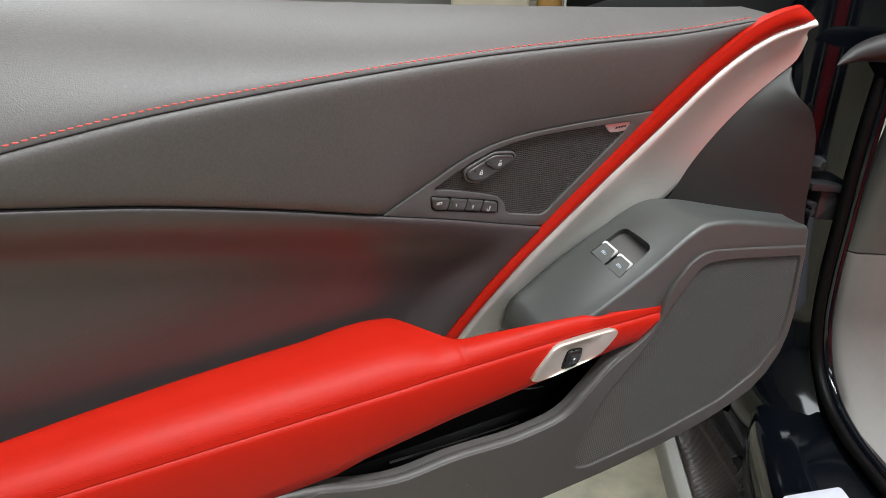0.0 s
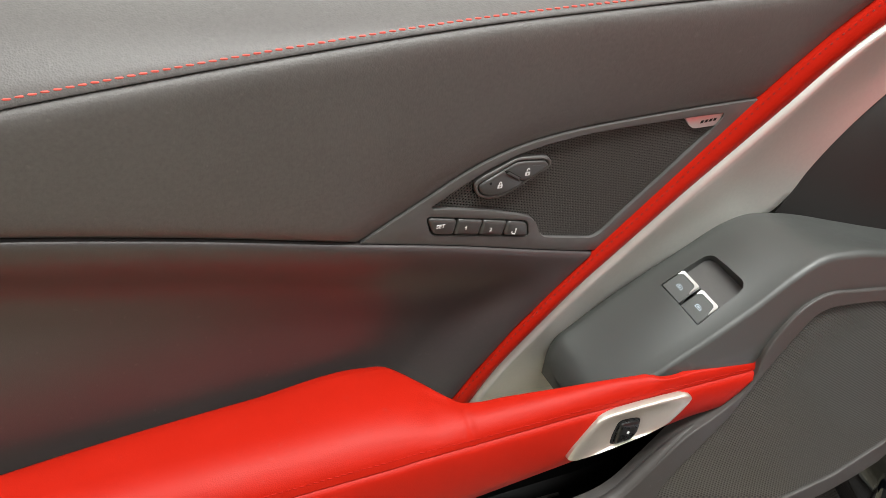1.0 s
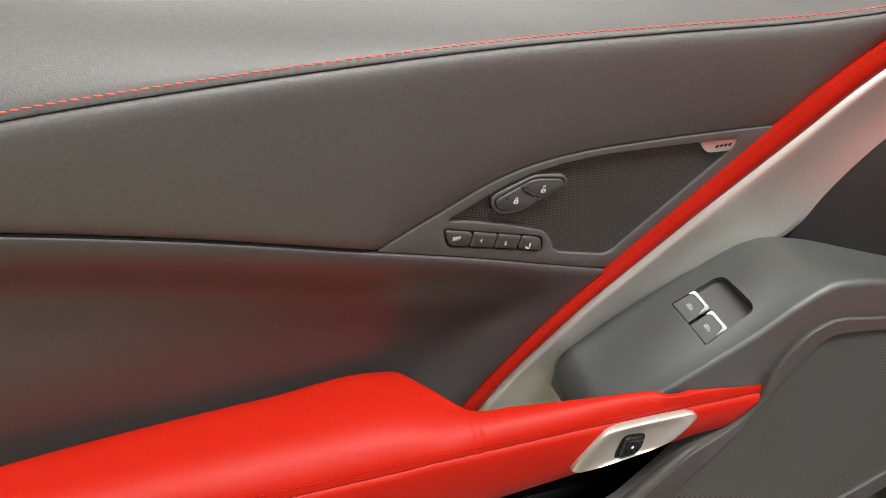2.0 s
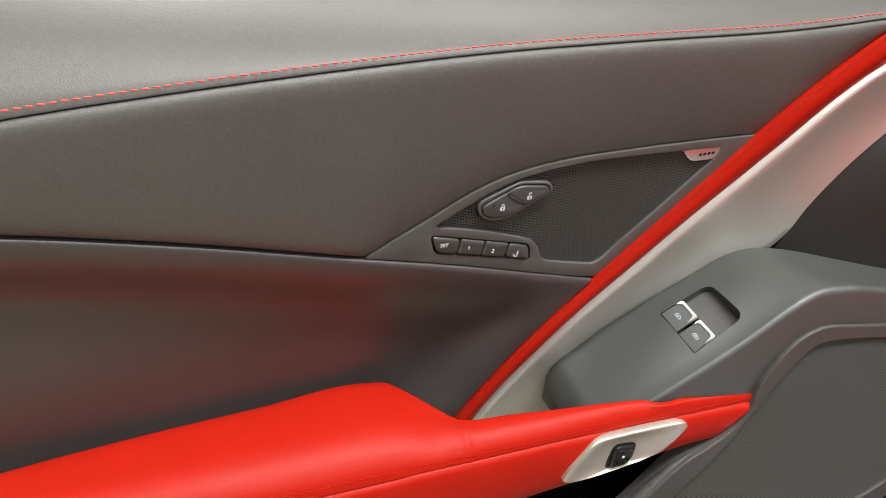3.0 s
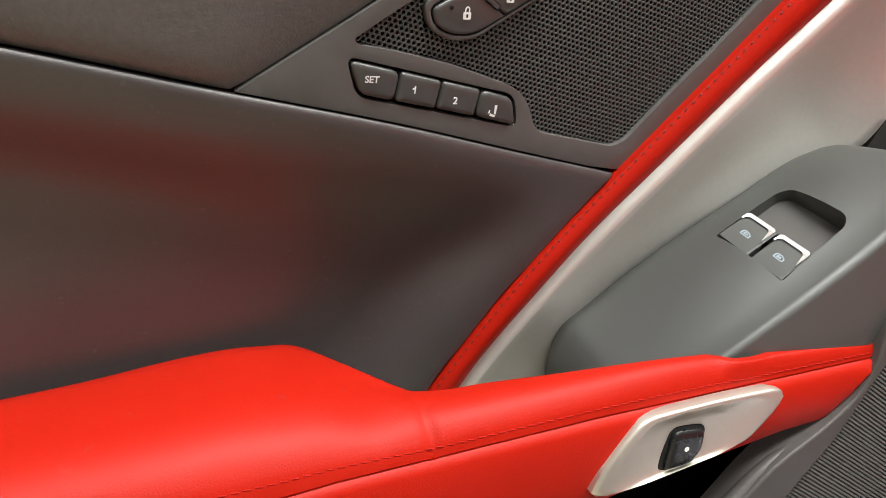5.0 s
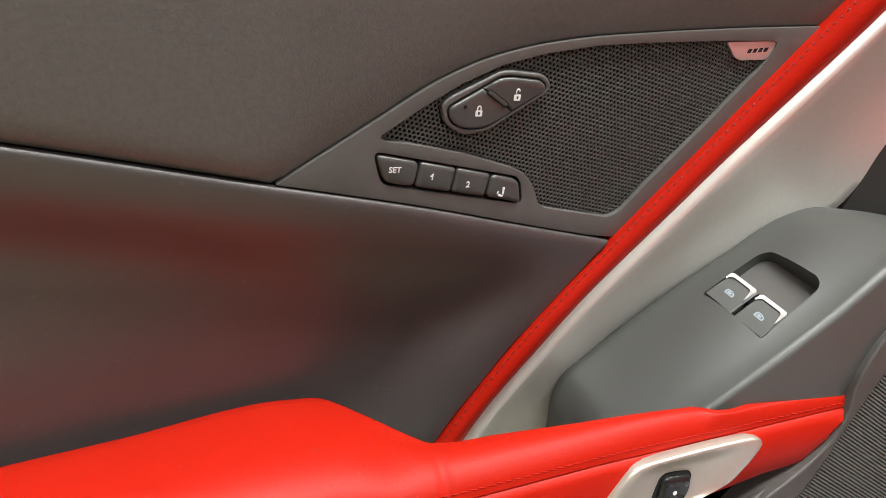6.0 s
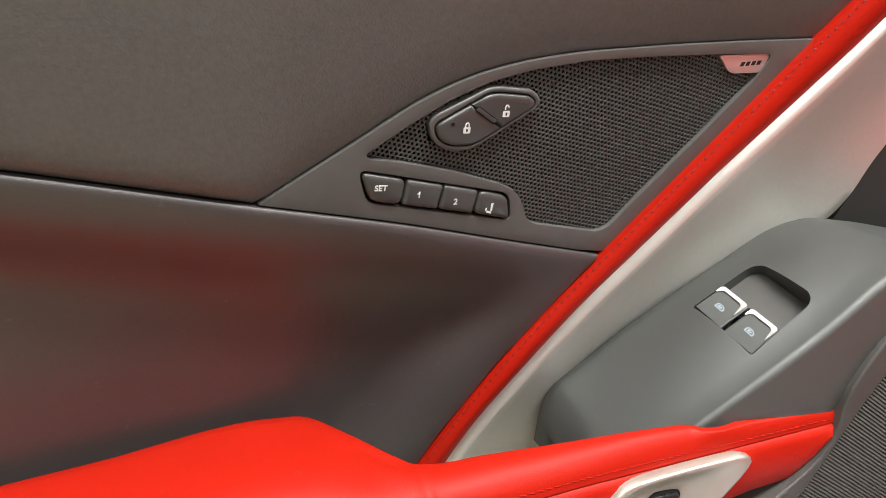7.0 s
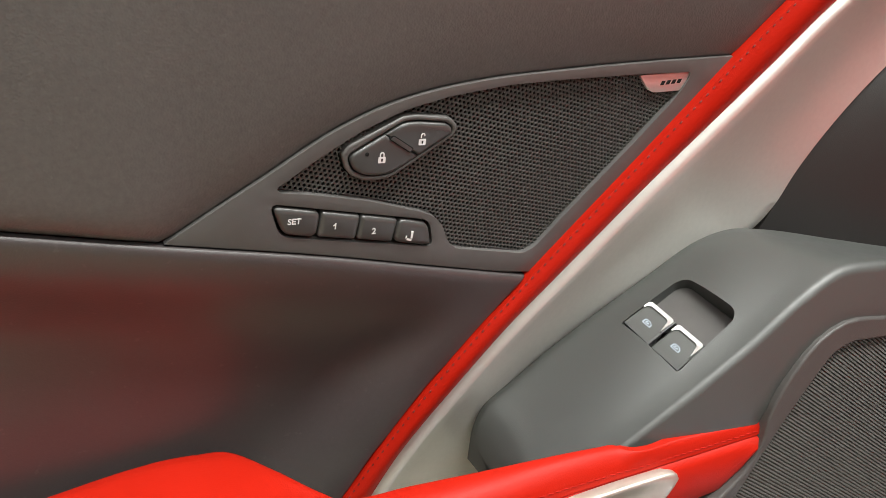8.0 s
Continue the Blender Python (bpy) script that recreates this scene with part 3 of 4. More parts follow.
def silver_trim():
    n = 90
    a = smooth(STRIP_R, n)
    # the far edge runs under the switch pod, then along the front panel
    edge = [(0.500, 0.512), (0.532, 0.590), (0.565, 0.645), (0.60, 0.678), (0.63, 0.70), (0.672, 0.705), (0.700, 0.712), (0.712, 0.725), (0.724, 0.752), (0.752, 0.794), (0.785, 0.828), (0.822, 0.856), (0.848, 0.876), (0.852, 0.900)]
    b = smooth(edge, n)
    rows = []
    for k in range(n):
        (x0, z0), (x1, z1) = a[k], b[k]
        w = math.hypot(x1 - x0, z1 - z0)
        row = [on_face(x0, z0, -0.012)]
        ridge = min(0.0095 - 0.0030 * max(0.0, k / n - 0.55) / 0.45, 0.5 * w)
        dx, dz = (x1 - x0) / w, (z1 - z0) / w
        for u in np.linspace(0, 1, 9):
            s = ridge * u
            row.append(on_face(x0 + dx * s, z0 + dz * s, 0.0020 + 0.0062 * math.sin(math.pi * 0.5 * u)))
        for u in np.linspace(0, 1, 14)[1:]:
            s = ridge + (w - ridge) * u
            crest = 0.0082
            far = 0.006 * max(0.0, (k / n - 0.45)) / 0.55 - 0.010 + 0.005 * k / n
            row.append(on_face(x0 + dx * s, z0 + dz * s, crest * math.exp(-3 * u * u - 1.6 * u) + far * u**1.2 - 0.004 * math.sin(math.pi * u)))
        row += [on_face(x1 + 0.008 * dx, z1 + 0.008 * dz, -0.016)]
        rows.append(row)
    part("silver_trim", thick(loft(rows), (0, 0.004, 0)), SILVER, door, "satin silver painted trim blade beside the red strip", 50)


def front_panel():
    left = smooth([(0.700, base_y(0.70, 0.69) + 0.010, 0.69), (0.712, base_y(0.712, 0.722) + 0.006, 0.722), (0.724, base_y(0.724, 0.752) + 0.006, 0.752), (0.752, base_y(0.752, 0.794) + 0.006, 0.794), (0.785, base_y(0.785, 0.828) + 0.006, 0.828), (0.822, base_y(0.822, 0.856) + 0.006, 0.856), (0.842, 0.648, 0.868)], 40)
    right = smooth([(0.889, 0.606, 0.64), (0.884, 0.610, 0.678), (0.877, 0.610, 0.748), (0.867, 0.610, 0.793), (0.849, 0.612, 0.823), (0.836, 0.622, 0.838), (0.843, 0.645, 0.862)], 40)
    rows = []
    for a, b in zip(left, right):
        row = [a + (b - a) * u + np.array([0, -0.004 * math.sin(math.pi * u), 0]) for u in np.linspace(0, 1, 16)]
        row += [b + np.array([0.004, 0.006, 0]), b + np.array([0.005, 0.05, 0])]
        rows.append(row)
    part("front_panel", thick(loft(rows), (0, 0.005, 0)), DARK, door, "matte dark moulded panel at the hinge end", 45)


LG = [(0.6215, 0.638), (0.636, 0.661), (0.656, 0.681), (0.672, 0.6875), (0.715, 0.6830), (0.767, 0.673), (0.849, 0.656)]
PX = [0.470, 0.500, 0.525, 0.570, 0.607, 0.645, 0.667, 0.700, 0.760, 0.836, 0.870]
P_RIDGE = [0.593, 0.616, 0.6330, 0.6622, 0.6855, 0.7110, 0.7212, 0.7205, 0.7060, 0.685, 0.675]
P_BACK = [0.621, 0.637, 0.653, 0.678, 0.696, 0.7145, 0.7185, 0.713, 0.699, 0.684, 0.677]
P_DEEP = [0.672, 0.672, 0.671, 0.669, 0.668, 0.667, 0.667, 0.668, 0.655, 0.628, 0.614]


def switch_pod():
    rows = []
    for x in np.r_[0.4740, 0.4743, 0.4752, 0.4767, 0.479, 0.482, 0.485, 0.488, 0.493, np.linspace(0.50, 0.852, 60), 0.857, 0.860, 0.861]:
        nose = min(1.0, max(0.0, (0.489 - x) / 0.015))
        tail = max(0.0, (x - 0.852) / 0.009)
        drop = 0.026 * (1 - math.sqrt(1 - 0.98 * nose**2)) + 0.010 * tail**2
        zr, zb, yb = ease(x, PX, P_RIDGE) - drop, ease(x, PX, P_BACK) - drop, ease(x, PX, P_DEEP)
        yf = ease(x, [0.47, 0.50, 0.515, 0.530, 0.550, 0.575, 0.60, 0.87], [0.606, 0.597, 0.592, 0.588, 0.5848, 0.5815, 0.5793, 0.5780]) + 0.006 * tail**2
        bottom = 0.606 - 0.024 * float(np.clip((0.545 - x) / 0.05, 0, 1))
        row = [(x, yb + 0.012, bottom), (x, yb + 0.008, zb - 0.004), (x, yb + 0.002, zb - 0.0008), (x, yb - 0.002, zb)]
        r = float(np.interp(x, [0.53, 0.575], [0.0045, 0.0060]))
        flat = yf + r
        crown = ease(x, [0.47, 0.52, 0.57, 0.615, 0.66, 0.70, 0.87], [0.0, 0.004, 0.0095, 0.0095, 0.003, -0.001, -0.001])
        for u in np.linspace(0, 1, 9)[1:]:
            row.append((x, yb + (flat - yb) * u, zb + (zr - zb) * u + crown * math.sin(math.pi * u)))
        for w in np.linspace(0, math.pi / 2, 8)[1:]:
            row.append((x, flat - r * math.sin(w), zr - r * (1 - math.cos(w))))
        low = min(0.634, zr - 0.018) if x < 0.625 else min(ease(x, [q[0] for q in LG], [q[1] for q in LG]) - 0.003, zr - 0.016)
        foot = yf - 0.0015
        row += [(x, yf + (foot - yf) * u, zr - r + (low - zr + r) * u) for u in (0.33, 0.66, 1.0)]
        row += [(x, foot + 0.003, low - 0.01), (x, max(foot + 0.004, yf), bottom)]
        rows.append(row)
    pod = part("switch_pod", caps(loft(rows, closed=True)), POD, door, "grey moulded plastic window switch pod", 50)
    # pocket for the two window switches
    pl, pb, pr, pt = Vector((0.5645, 0.6460, 0.6840)), Vector((0.5700, 0.5965, 0.6705)), Vector((0.6160, 0.5975, 0.6965)), Vector((0.6085, 0.6430, 0.7095))
    up = (pr - pb).cross(pb - pl).normalized()
    if up.z < 0:
        up = -up

    def place(u, v, h):
        return pl * ((1 - u) * (1 - v)) + pb * (u * (1 - v)) + pr * (u * v) + pt * ((1 - u) * v) + up * (h - 0.0015)

    n = 6
    loop = []
    for cu, cv, ra, start in ((0, 0, 0.03, 180), (1, 0, 0.03, 270), (1, 1, 0.17, 0), (0, 1, 0.17, 90)):
        for w in np.linspace(start, start + 90, n):
            loop.append((cu + (ra if cu == 0 else -ra) + ra * math.cos(radians(w)), cv + (ra if cv == 0 else -ra) + ra * math.sin(radians(w))))
    rows = [[place(u, v, h) for u, v in loop] for h in (0.03, -0.014)]
    cutter = part("cutter", caps(loft(rows, closed=True)), TRIM)
    cut(pod, cutter)
    rows = [[place(0.5 + (u - 0.5) * s, 0.5 + (v - 0.5) * s, h) for u, v in loop] for s, h in ((1.02, -0.0135), (0.02, -0.0125))]
    part("pocket_floor", caps(loft(rows, closed=True)), TRIM, pod, "dark floor of the switch recess")
    for u0, u1 in ((0.03, 0.475), (0.525, 0.97)):
        # rocker rising to a chromed lip
        rows = []
        for v, h in ((0.015, -0.013), (0.02, -0.0022), (0.10, -0.0020), (0.25, -0.0024), (0.38, -0.0028), (0.445, -0.0032), (0.460, -0.0038), (0.460, -0.006), (0.40, -0.013)):
            rows.append([place(u, v, h - (0.0008 if e else 0)) for u, e in ((u0, 1), (u0 + 0.02, 0), (u1 - 0.02, 0), (u1, 1))])
        part("window_switch", caps(loft(rows)), POD, pod, "grey window switch with a chrome edge", 30)
        rows = []
        path = [(u0 + 0.01, 0.34), (u0 + 0.01, 0.43), (u0 + 0.04, 0.455), (u1 - 0.04, 0.455), (u1 - 0.01, 0.43), (u1 - 0.01, 0.24)]
        inner = [(u0 + 0.018, 0.345), (u0 + 0.045, 0.385), (u0 + 0.08, 0.408), (u1 - 0.10, 0.408), (u1 - 0.06, 0.380), (u1 - 0.022, 0.25)]

        def top(v):
            return float(np.interp(v, [0.02, 0.1, 0.25, 0.38, 0.445, 0.460], [-0.0022, -0.0020, -0.0024, -0.0028, -0.0032, -0.0034])) + 0.0010

        rows = [[place(u, v, top(v)) for u, v in inner], [place(u, v, top(v) + 0.0004) for u, v in path], [place(u, v, top(v) - 0.003) for u, v in path]]
        part("chrome_edge", loft(rows), CHROME, pod, "bright chrome edge of the window switch", 60)
        uc = (u0 + u1) / 2
        # symbol: an outlined window with a small arrow in it
        ring = [(-0.105, -0.050), (0.105, -0.050), (0.105, 0.015), (0.03, 0.058), (-0.07, 0.058), (-0.105, 0.02)]
        hole = [(-0.085, -0.038), (0.085, -0.038), (0.085, 0.010), (0.022, 0.046), (-0.062, 0.046), (-0.085, 0.014)]
        q = [[(uc + 0.62 * u, 0.21 + 0.62 * v) for u, v in loop_] for loop_ in (ring, hole)]
        mark = part("print", thick(loft([[place(u, v, -0.0022) for u, v in l] for l in q], closed=True), up * 0.0003), GLYPH, pod, "white window symbol")
        for shape in ([(-0.06, -0.02), (0.02, -0.02), (0.02, -0.008), (-0.06, -0.008)], [(0.0, -0.008), (0.05, -0.008), (0.025, 0.024)], [(-0.05, 0.0), (-0.02, 0.0), (-0.005, 0.03), (-0.045, 0.03)]):
            part("sign", caps(loft([[place(uc + 0.62 * u, 0.21 + 0.62 * v, h) for u, v in shape] for h in (-0.0022, -0.0019)], closed=True)), GLYPH, mark)


A_X = [-0.46, -0.06, 0.02, 0.09, 0.15, 0.21, 0.302, 0.318, 0.338, 0.357, 0.3625, 0.369, 0.400, 0.430, 0.510, 0.519, 0.527, 0.560, 0.625]
A_DEEP = [0.600, 0.634, 0.643, 0.650, 0.655, 0.659, 0.665, 0.662, 0.641, 0.6145, 0.6085, 0.6060, 0.6025, 0.599, 0.5905, 0.590, 0.5855, 0.585, 0.585]
A_TOP = [0.650, 0.653, 0.655, 0.6562, 0.6565, 0.6563, 0.6555, 0.654, 0.650, 0.647, 0.6460, 0.6455, 0.6447, 0.644, 0.6415, 0.6405, 0.6385, 0.6360, 0.6308]
A_LOW = [(-0.46, 0.525), (0.0, 0.535), (0.16, 0.541), (0.222, 0.543), (0.246, 0.550), (0.348, 0.564), (0.453, 0.574), (0.537, 0.583), (0.565, 0.586), (0.582, 0.5862), (0.594, 0.5865), (0.608, 0.5955), (0.616, 0.606), (0.6235, 0.6165)]


def armrest():
    lx, lz = zip(*A_LOW)
    rows, thread = [], []
    for x in np.r_[np.linspace(-0.46, 0.28, 50), np.linspace(0.285, 0.356, 24), np.linspace(0.3575, 0.3705, 15), np.linspace(0.373, 0.40, 10), np.linspace(0.41, 0.505, 14), np.linspace(0.508, 0.532, 10), np.linspace(0.54, 0.6235, 18)]:
        yb, zt, zl = ease(x, A_X, A_DEEP), ease(x, A_X, A_TOP), float(np.interp(x, lx, lz))
        zs = float(np.interp(x, [0.30, 0.32, 0.45, 0.617], [0.626, 0.627, 0.627, 0.6228]))
        yf = 0.5735
        wide = yb - (yf + 0.003)
        dip = 0.0024 * math.exp(-(((x - 0.364) / 0.0034) ** 2))
        row = [(x, yb + 0.001, max(zl, 0.60) - 0.002 if zl < 0.6 else zl), (x, yb + 0.001, zt - 0.010), (x, yb - 0.0005, zt - 0.003)]
        roll = min(0.045, 0.75 * wide)
        for u in np.linspace(0, 1, 6):
            y = yb - 0.003 - (wide - roll - 0.003) * u if wide - roll > 0.003 else yb - 0.001 - 0.004 * u
            row.append((x, y, zt + 0.0012 * math.sin(math.pi * u) * (wide > 0.04)))
        y0 = row[-1][1]
        for w in np.linspace(0, 1, 10)[1:]:
            a = w * math.pi / 2
            row.append((x, y0 + (yf + 0.0030 - y0) * math.sin(a) ** 1.0, zs + 0.001 + (zt - zs - 0.001) * math.cos(a) ** 1.1 - dip * math.sin(a)))
        if x < 0.6205 and abs(x - 0.364) > 0.007:
            thread.append((Vector(row[-3]) * 0.25 + Vector(row[-2]) * 0.75) + Vector((0, -0.0002, 0.0001)))
        row += [(x, yf + 0.0028, zs), (x, yf + 0.0042, zs - 0.0008), (x, yf + 0.0014, zs - 0.0022), (x, yf, zs - 0.006)]
        zc = min(zl, zs - 0.007)
        for u in np.linspace(0, 1, 6)[1:]:
            row.append((x, yf - 0.001 * math.sin(math.pi * u) + 0.004 * u**3, zs - 0.006 + (zc + 0.003 - zs + 0.006) * u))
        row += [(x, yf + 0.008, zc), (x, yf + 0.02, zc + 0.001)]
        rows.append(row)
    arm = part("armrest", caps(loft(rows, closed=True)), RED, door, "padded red leather armrest with a pull grip", 55)
    tagged(part("stitching", stitches(thread, (0, -0.7, 0.7), 0.0050, 0.0037, 0.00038, 0.12), SEAM_THREAD, arm, "red seam stitching"), kind="stuff")


def release_bezel():
    outline = [(0.4405, 0.588), (0.4475, 0.600), (0.4685, 0.6225), (0.476, 0.6245), (0.546, 0.6232), (0.554, 0.6205), (0.5555, 0.6155), (0.536, 0.597), (0.5175, 0.5925), (0.448, 0.5852)]
    hole = [(x - 0.0025, z - 0.001) for x, z in [(0.4825, 0.5925), (0.4885, 0.6125), (0.4925, 0.615), (0.5085, 0.6125), (0.5105, 0.609), (0.509, 0.599), (0.5035, 0.592), (0.4865, 0.5905)]]
    n = 60
    o, h = closed_curve(rounded(outline, 0.004, 3), n), closed_curve(rounded(hole, 0.003, 3), n)
    shift = min(range(n), key=lambda s: sum((o[k][0] - h[(k + s) % n][0]) ** 2 + (o[k][1] - h[(k + s) % n][1]) ** 2 for k in range(n)))
    h = [h[(k + shift) % n] for k in range(n)]
    rows = []
    for u, out in ((0, -0.004), (0, 0.0020), (0.05, 0.0031), (0.13, 0.0035), (0.25, 0.0032), (0.5, 0.0020), (0.8, 0.0010), (0.95, 0.0009), (1.0, 0.0006), (1.0, 0.0002)):
        rows.append([(o[k][0] * (1 - u) + h[k][0] * u, 0.5722 - out, o[k][1] * (1 - u) + h[k][1] * u) for k in range(n)])
    bezel = part("release_bezel", loft(rows, closed=True), BEZEL, door, "satin silver bezel of the door release", 50)
    part("well", slab([h], 0.001, lambda x, z, o: Vector((x, 0.5728 - o, z))), VOID, bezel)
    key = [(x - 0.0025, z - 0.001) for x, z in [(0.4855, 0.5912), (0.4902, 0.6132), (0.5090, 0.6106), (0.5075, 0.5990), (0.5015, 0.5918)]]
    part("release_button", pillow(key, 0.004, [(0, 0), (0, 0.0022), (0.0006, 0.0030), (0.0020, 0.0036), (0.0045, 0.0037)], lambda x, z, o: Vector((x, 0.5722 - o, z))), KEY, bezel, "black square door release button")
    part("dot", slab([[(0.4950 + 0.0014 * math.cos(k), 0.6012 + 0.0014 * math.sin(k)) for k in np.linspace(0, 6.28, 16, endpoint=False)]], 0.0002, lambda x, z, o: Vector((x, 0.5686 - o, z))), INK, bezel, "white dot")


RIM = [(0.6222, 0.636), (0.6212, 0.6250), (0.6180, 0.6145), (0.6085, 0.6015), (0.595, 0.5915), (0.580, 0.583), (0.560, 0.573), (0.525, 0.543), (0.496, 0.520), (0.443, 0.511), (0.349, 0.515), (0.283, 0.513), (0.245, 0.521), (0.20, 0.536)]
BOTTOM = [(0.851, 0.680), (0.851, 0.619), (0.857, 0.550), (0.850, 0.505), (0.819, 0.461), (0.753, 0.433), (0.686, 0.420), (0.594, 0.410), (0.45, 0.405), (0.20, 0.400), (-0.46, 0.390)]
GRID = [(0.656, 0.655), (0.669, 0.669), (0.684, 0.673), (0.726, 0.6675), (0.842, 0.6445), (0.845, 0.60), (0.845, 0.55), (0.838, 0.513), (0.806, 0.478), (0.747, 0.453), (0.642, 0.435), (0.535, 0.428), (0.515, 0.434), (0.513, 0.450), (0.540, 0.518), (0.555, 0.535), (0.600, 0.580), (0.634, 0.628)]


def lower_panel():
    outer = [tuple(q) for q in smooth(RIM, 40)] + [(-0.46, 0.52)] + [tuple(q) for q in smooth(BOTTOM, 50)[::-1]][:-1] + [tuple(q) for q in smooth(LG, 24)[::-1]][:-1]
    grid = rounded(GRID, 0.006, 2)
    panel = part("lower_panel", slab([outer, grid], 0.022, lambda x, z, o: Vector((x, 0.5935 - o, z)), 0.0016, 3), LOWER, door, "dark grey moulded plastic lower door panel", 50, Vector((0, 1, 0)))
    part("grille_back", slab([grid], 0.002, lambda x, z, o: Vector((x, 0.5795 - o, z))), DARK, panel)
    # fine slanted ribs across the speaker opening
    bm = bmesh.new()
    lean = radians(-38)
    c, s = math.cos(lean), math.sin(lean)
    turned = [((x - 0.68) * c + (z - 0.55) * s, -(x - 0.68) * s + (z - 0.55) * c) for x, z in grid]
    v, pitch = -0.22, 0.0021
    while v < 0.24:
        cuts = []
        for (x0, z0), (x1, z1) in zip(turned, turned[1:] + turned[:1]):
            if (z0 > v) != (z1 > v):
                cuts.append(x0 + (v - z0) / (z1 - z0) * (x1 - x0))
        cuts.sort()
        for a, b in zip(cuts[::2], cuts[1::2]):
            m = max(2, int((b - a) / 0.00065))
            prev = None
            for k in range(m + 1):
                u = a + (b - a) * k / m
                high = 0.0003 if k % 2 else -0.0002
                ring = [bm.verts.new((0.68 + u * c - (v + dv) * s, 0.5748 - out, 0.55 + u * s + (v + dv) * c)) for dv, out in ((-0.00104, -0.0010), (-0.0005, high), (0.0005, high), (0.00104, -0.0010))]
                if prev:
                    for q in range(3):
                        bm.faces.new((prev[q], prev[q + 1], ring[q + 1], ring[q]))
                prev = ring
        v += pitch
    tagged(part("ribbed_grille", bm, RIB, panel, "dark ribbed lower speaker grille", 25), kind="stuff")
    part("pocket_rim", tube([(x, 0.5780, z - 0.0035) for x, z in smooth([*RIM[3:], (0.10, 0.552)], 60)], [0.0066 * min(1.0, (k + 1) / 12, (60 - k) / 12) for k in range(60)], 12), LOWER, door, "rounded grey edge of the storage pocket", 60)
    # storage pocket behind the rim
    rows = []
    for x in np.linspace(0.18, 0.60, 30):
        f = 0.012 * max(0, (x - 0.5) / 0.1)
        rows.append([(x, 0.5785, 0.495 + f), (x, 0.590, 0.474 + f), (x, 0.630, 0.470 + f), (x, 0.648, 0.480 + f), (x, 0.650, 0.525), (x, 0.650, 0.552)])
    part("map_pocket", thick(caps_ends(loft(rows)), (0, 0.003, -0.003)), RUBBER, door, "black storage pocket under the armrest", 40)
    part("pocket_rib", tube(smooth([(0.30, 0.632, 0.484), (0.36, 0.634, 0.478), (0.43, 0.634, 0.475), (0.47, 0.63, 0.478)], 20), 0.0016, 8), POD, door)
    part("pocket_rib", tube(smooth([(0.452, 0.645, 0.532), (0.468, 0.641, 0.524), (0.487, 0.639, 0.5165), (0.512, 0.640, 0.511)], 20), [0.0014 * math.sin(math.pi * (k + 1) / 21) for k in range(20)], 8), POD, door)


def caps_ends(bm):
    xs = [v.co.x for v in bm.verts]
    for x in (min(xs), max(xs)):
        ring = sorted((v for v in bm.verts if abs(v.co.x - x) < 1e-6), key=lambda v: v.index)
        bm.faces.new(ring)
    return bm


def door_shell():
    outline = [(-0.46, 0.30), (0.60, 0.30), (0.78, 0.33), (0.885, 0.46), (0.905, 0.60), (0.905, 0.80), (0.885, 0.905), (-0.46, 0.985)]
    part("door_shell", slab([rounded(outline, 0.05, 6)], 0.10, lambda x, z, o: Vector((x, 0.815 - o, z)), 0.012, 3), GLOSS, door, "gloss black painted door shell")


upper_panel()
upper_pad()
lower_insert()
speaker()
red_strip()
silver_trim()
front_panel()
switch_pod()
armrest()
release_bezel()
lower_panel()
door_shell()


# ---- the car beside the door ----
car = tagged(new("car"), "gloss black car body with open door frame and carbon side skirt", "car")
REAR = Vector((-0.36, -0.933, 0)).normalized()  # towards the tail of the car
OUT = Vector((-0.933, 0.36, 0)).normalized()  # out of the car's side
CORNER = Vector((0.975, 0.62, 0))


def at(back, out, z):
    """A place by the door opening: metres behind its front corner, out of the car's side, and up."""
    return CORNER + REAR * back + OUT * out + Vector((0, 0, z))


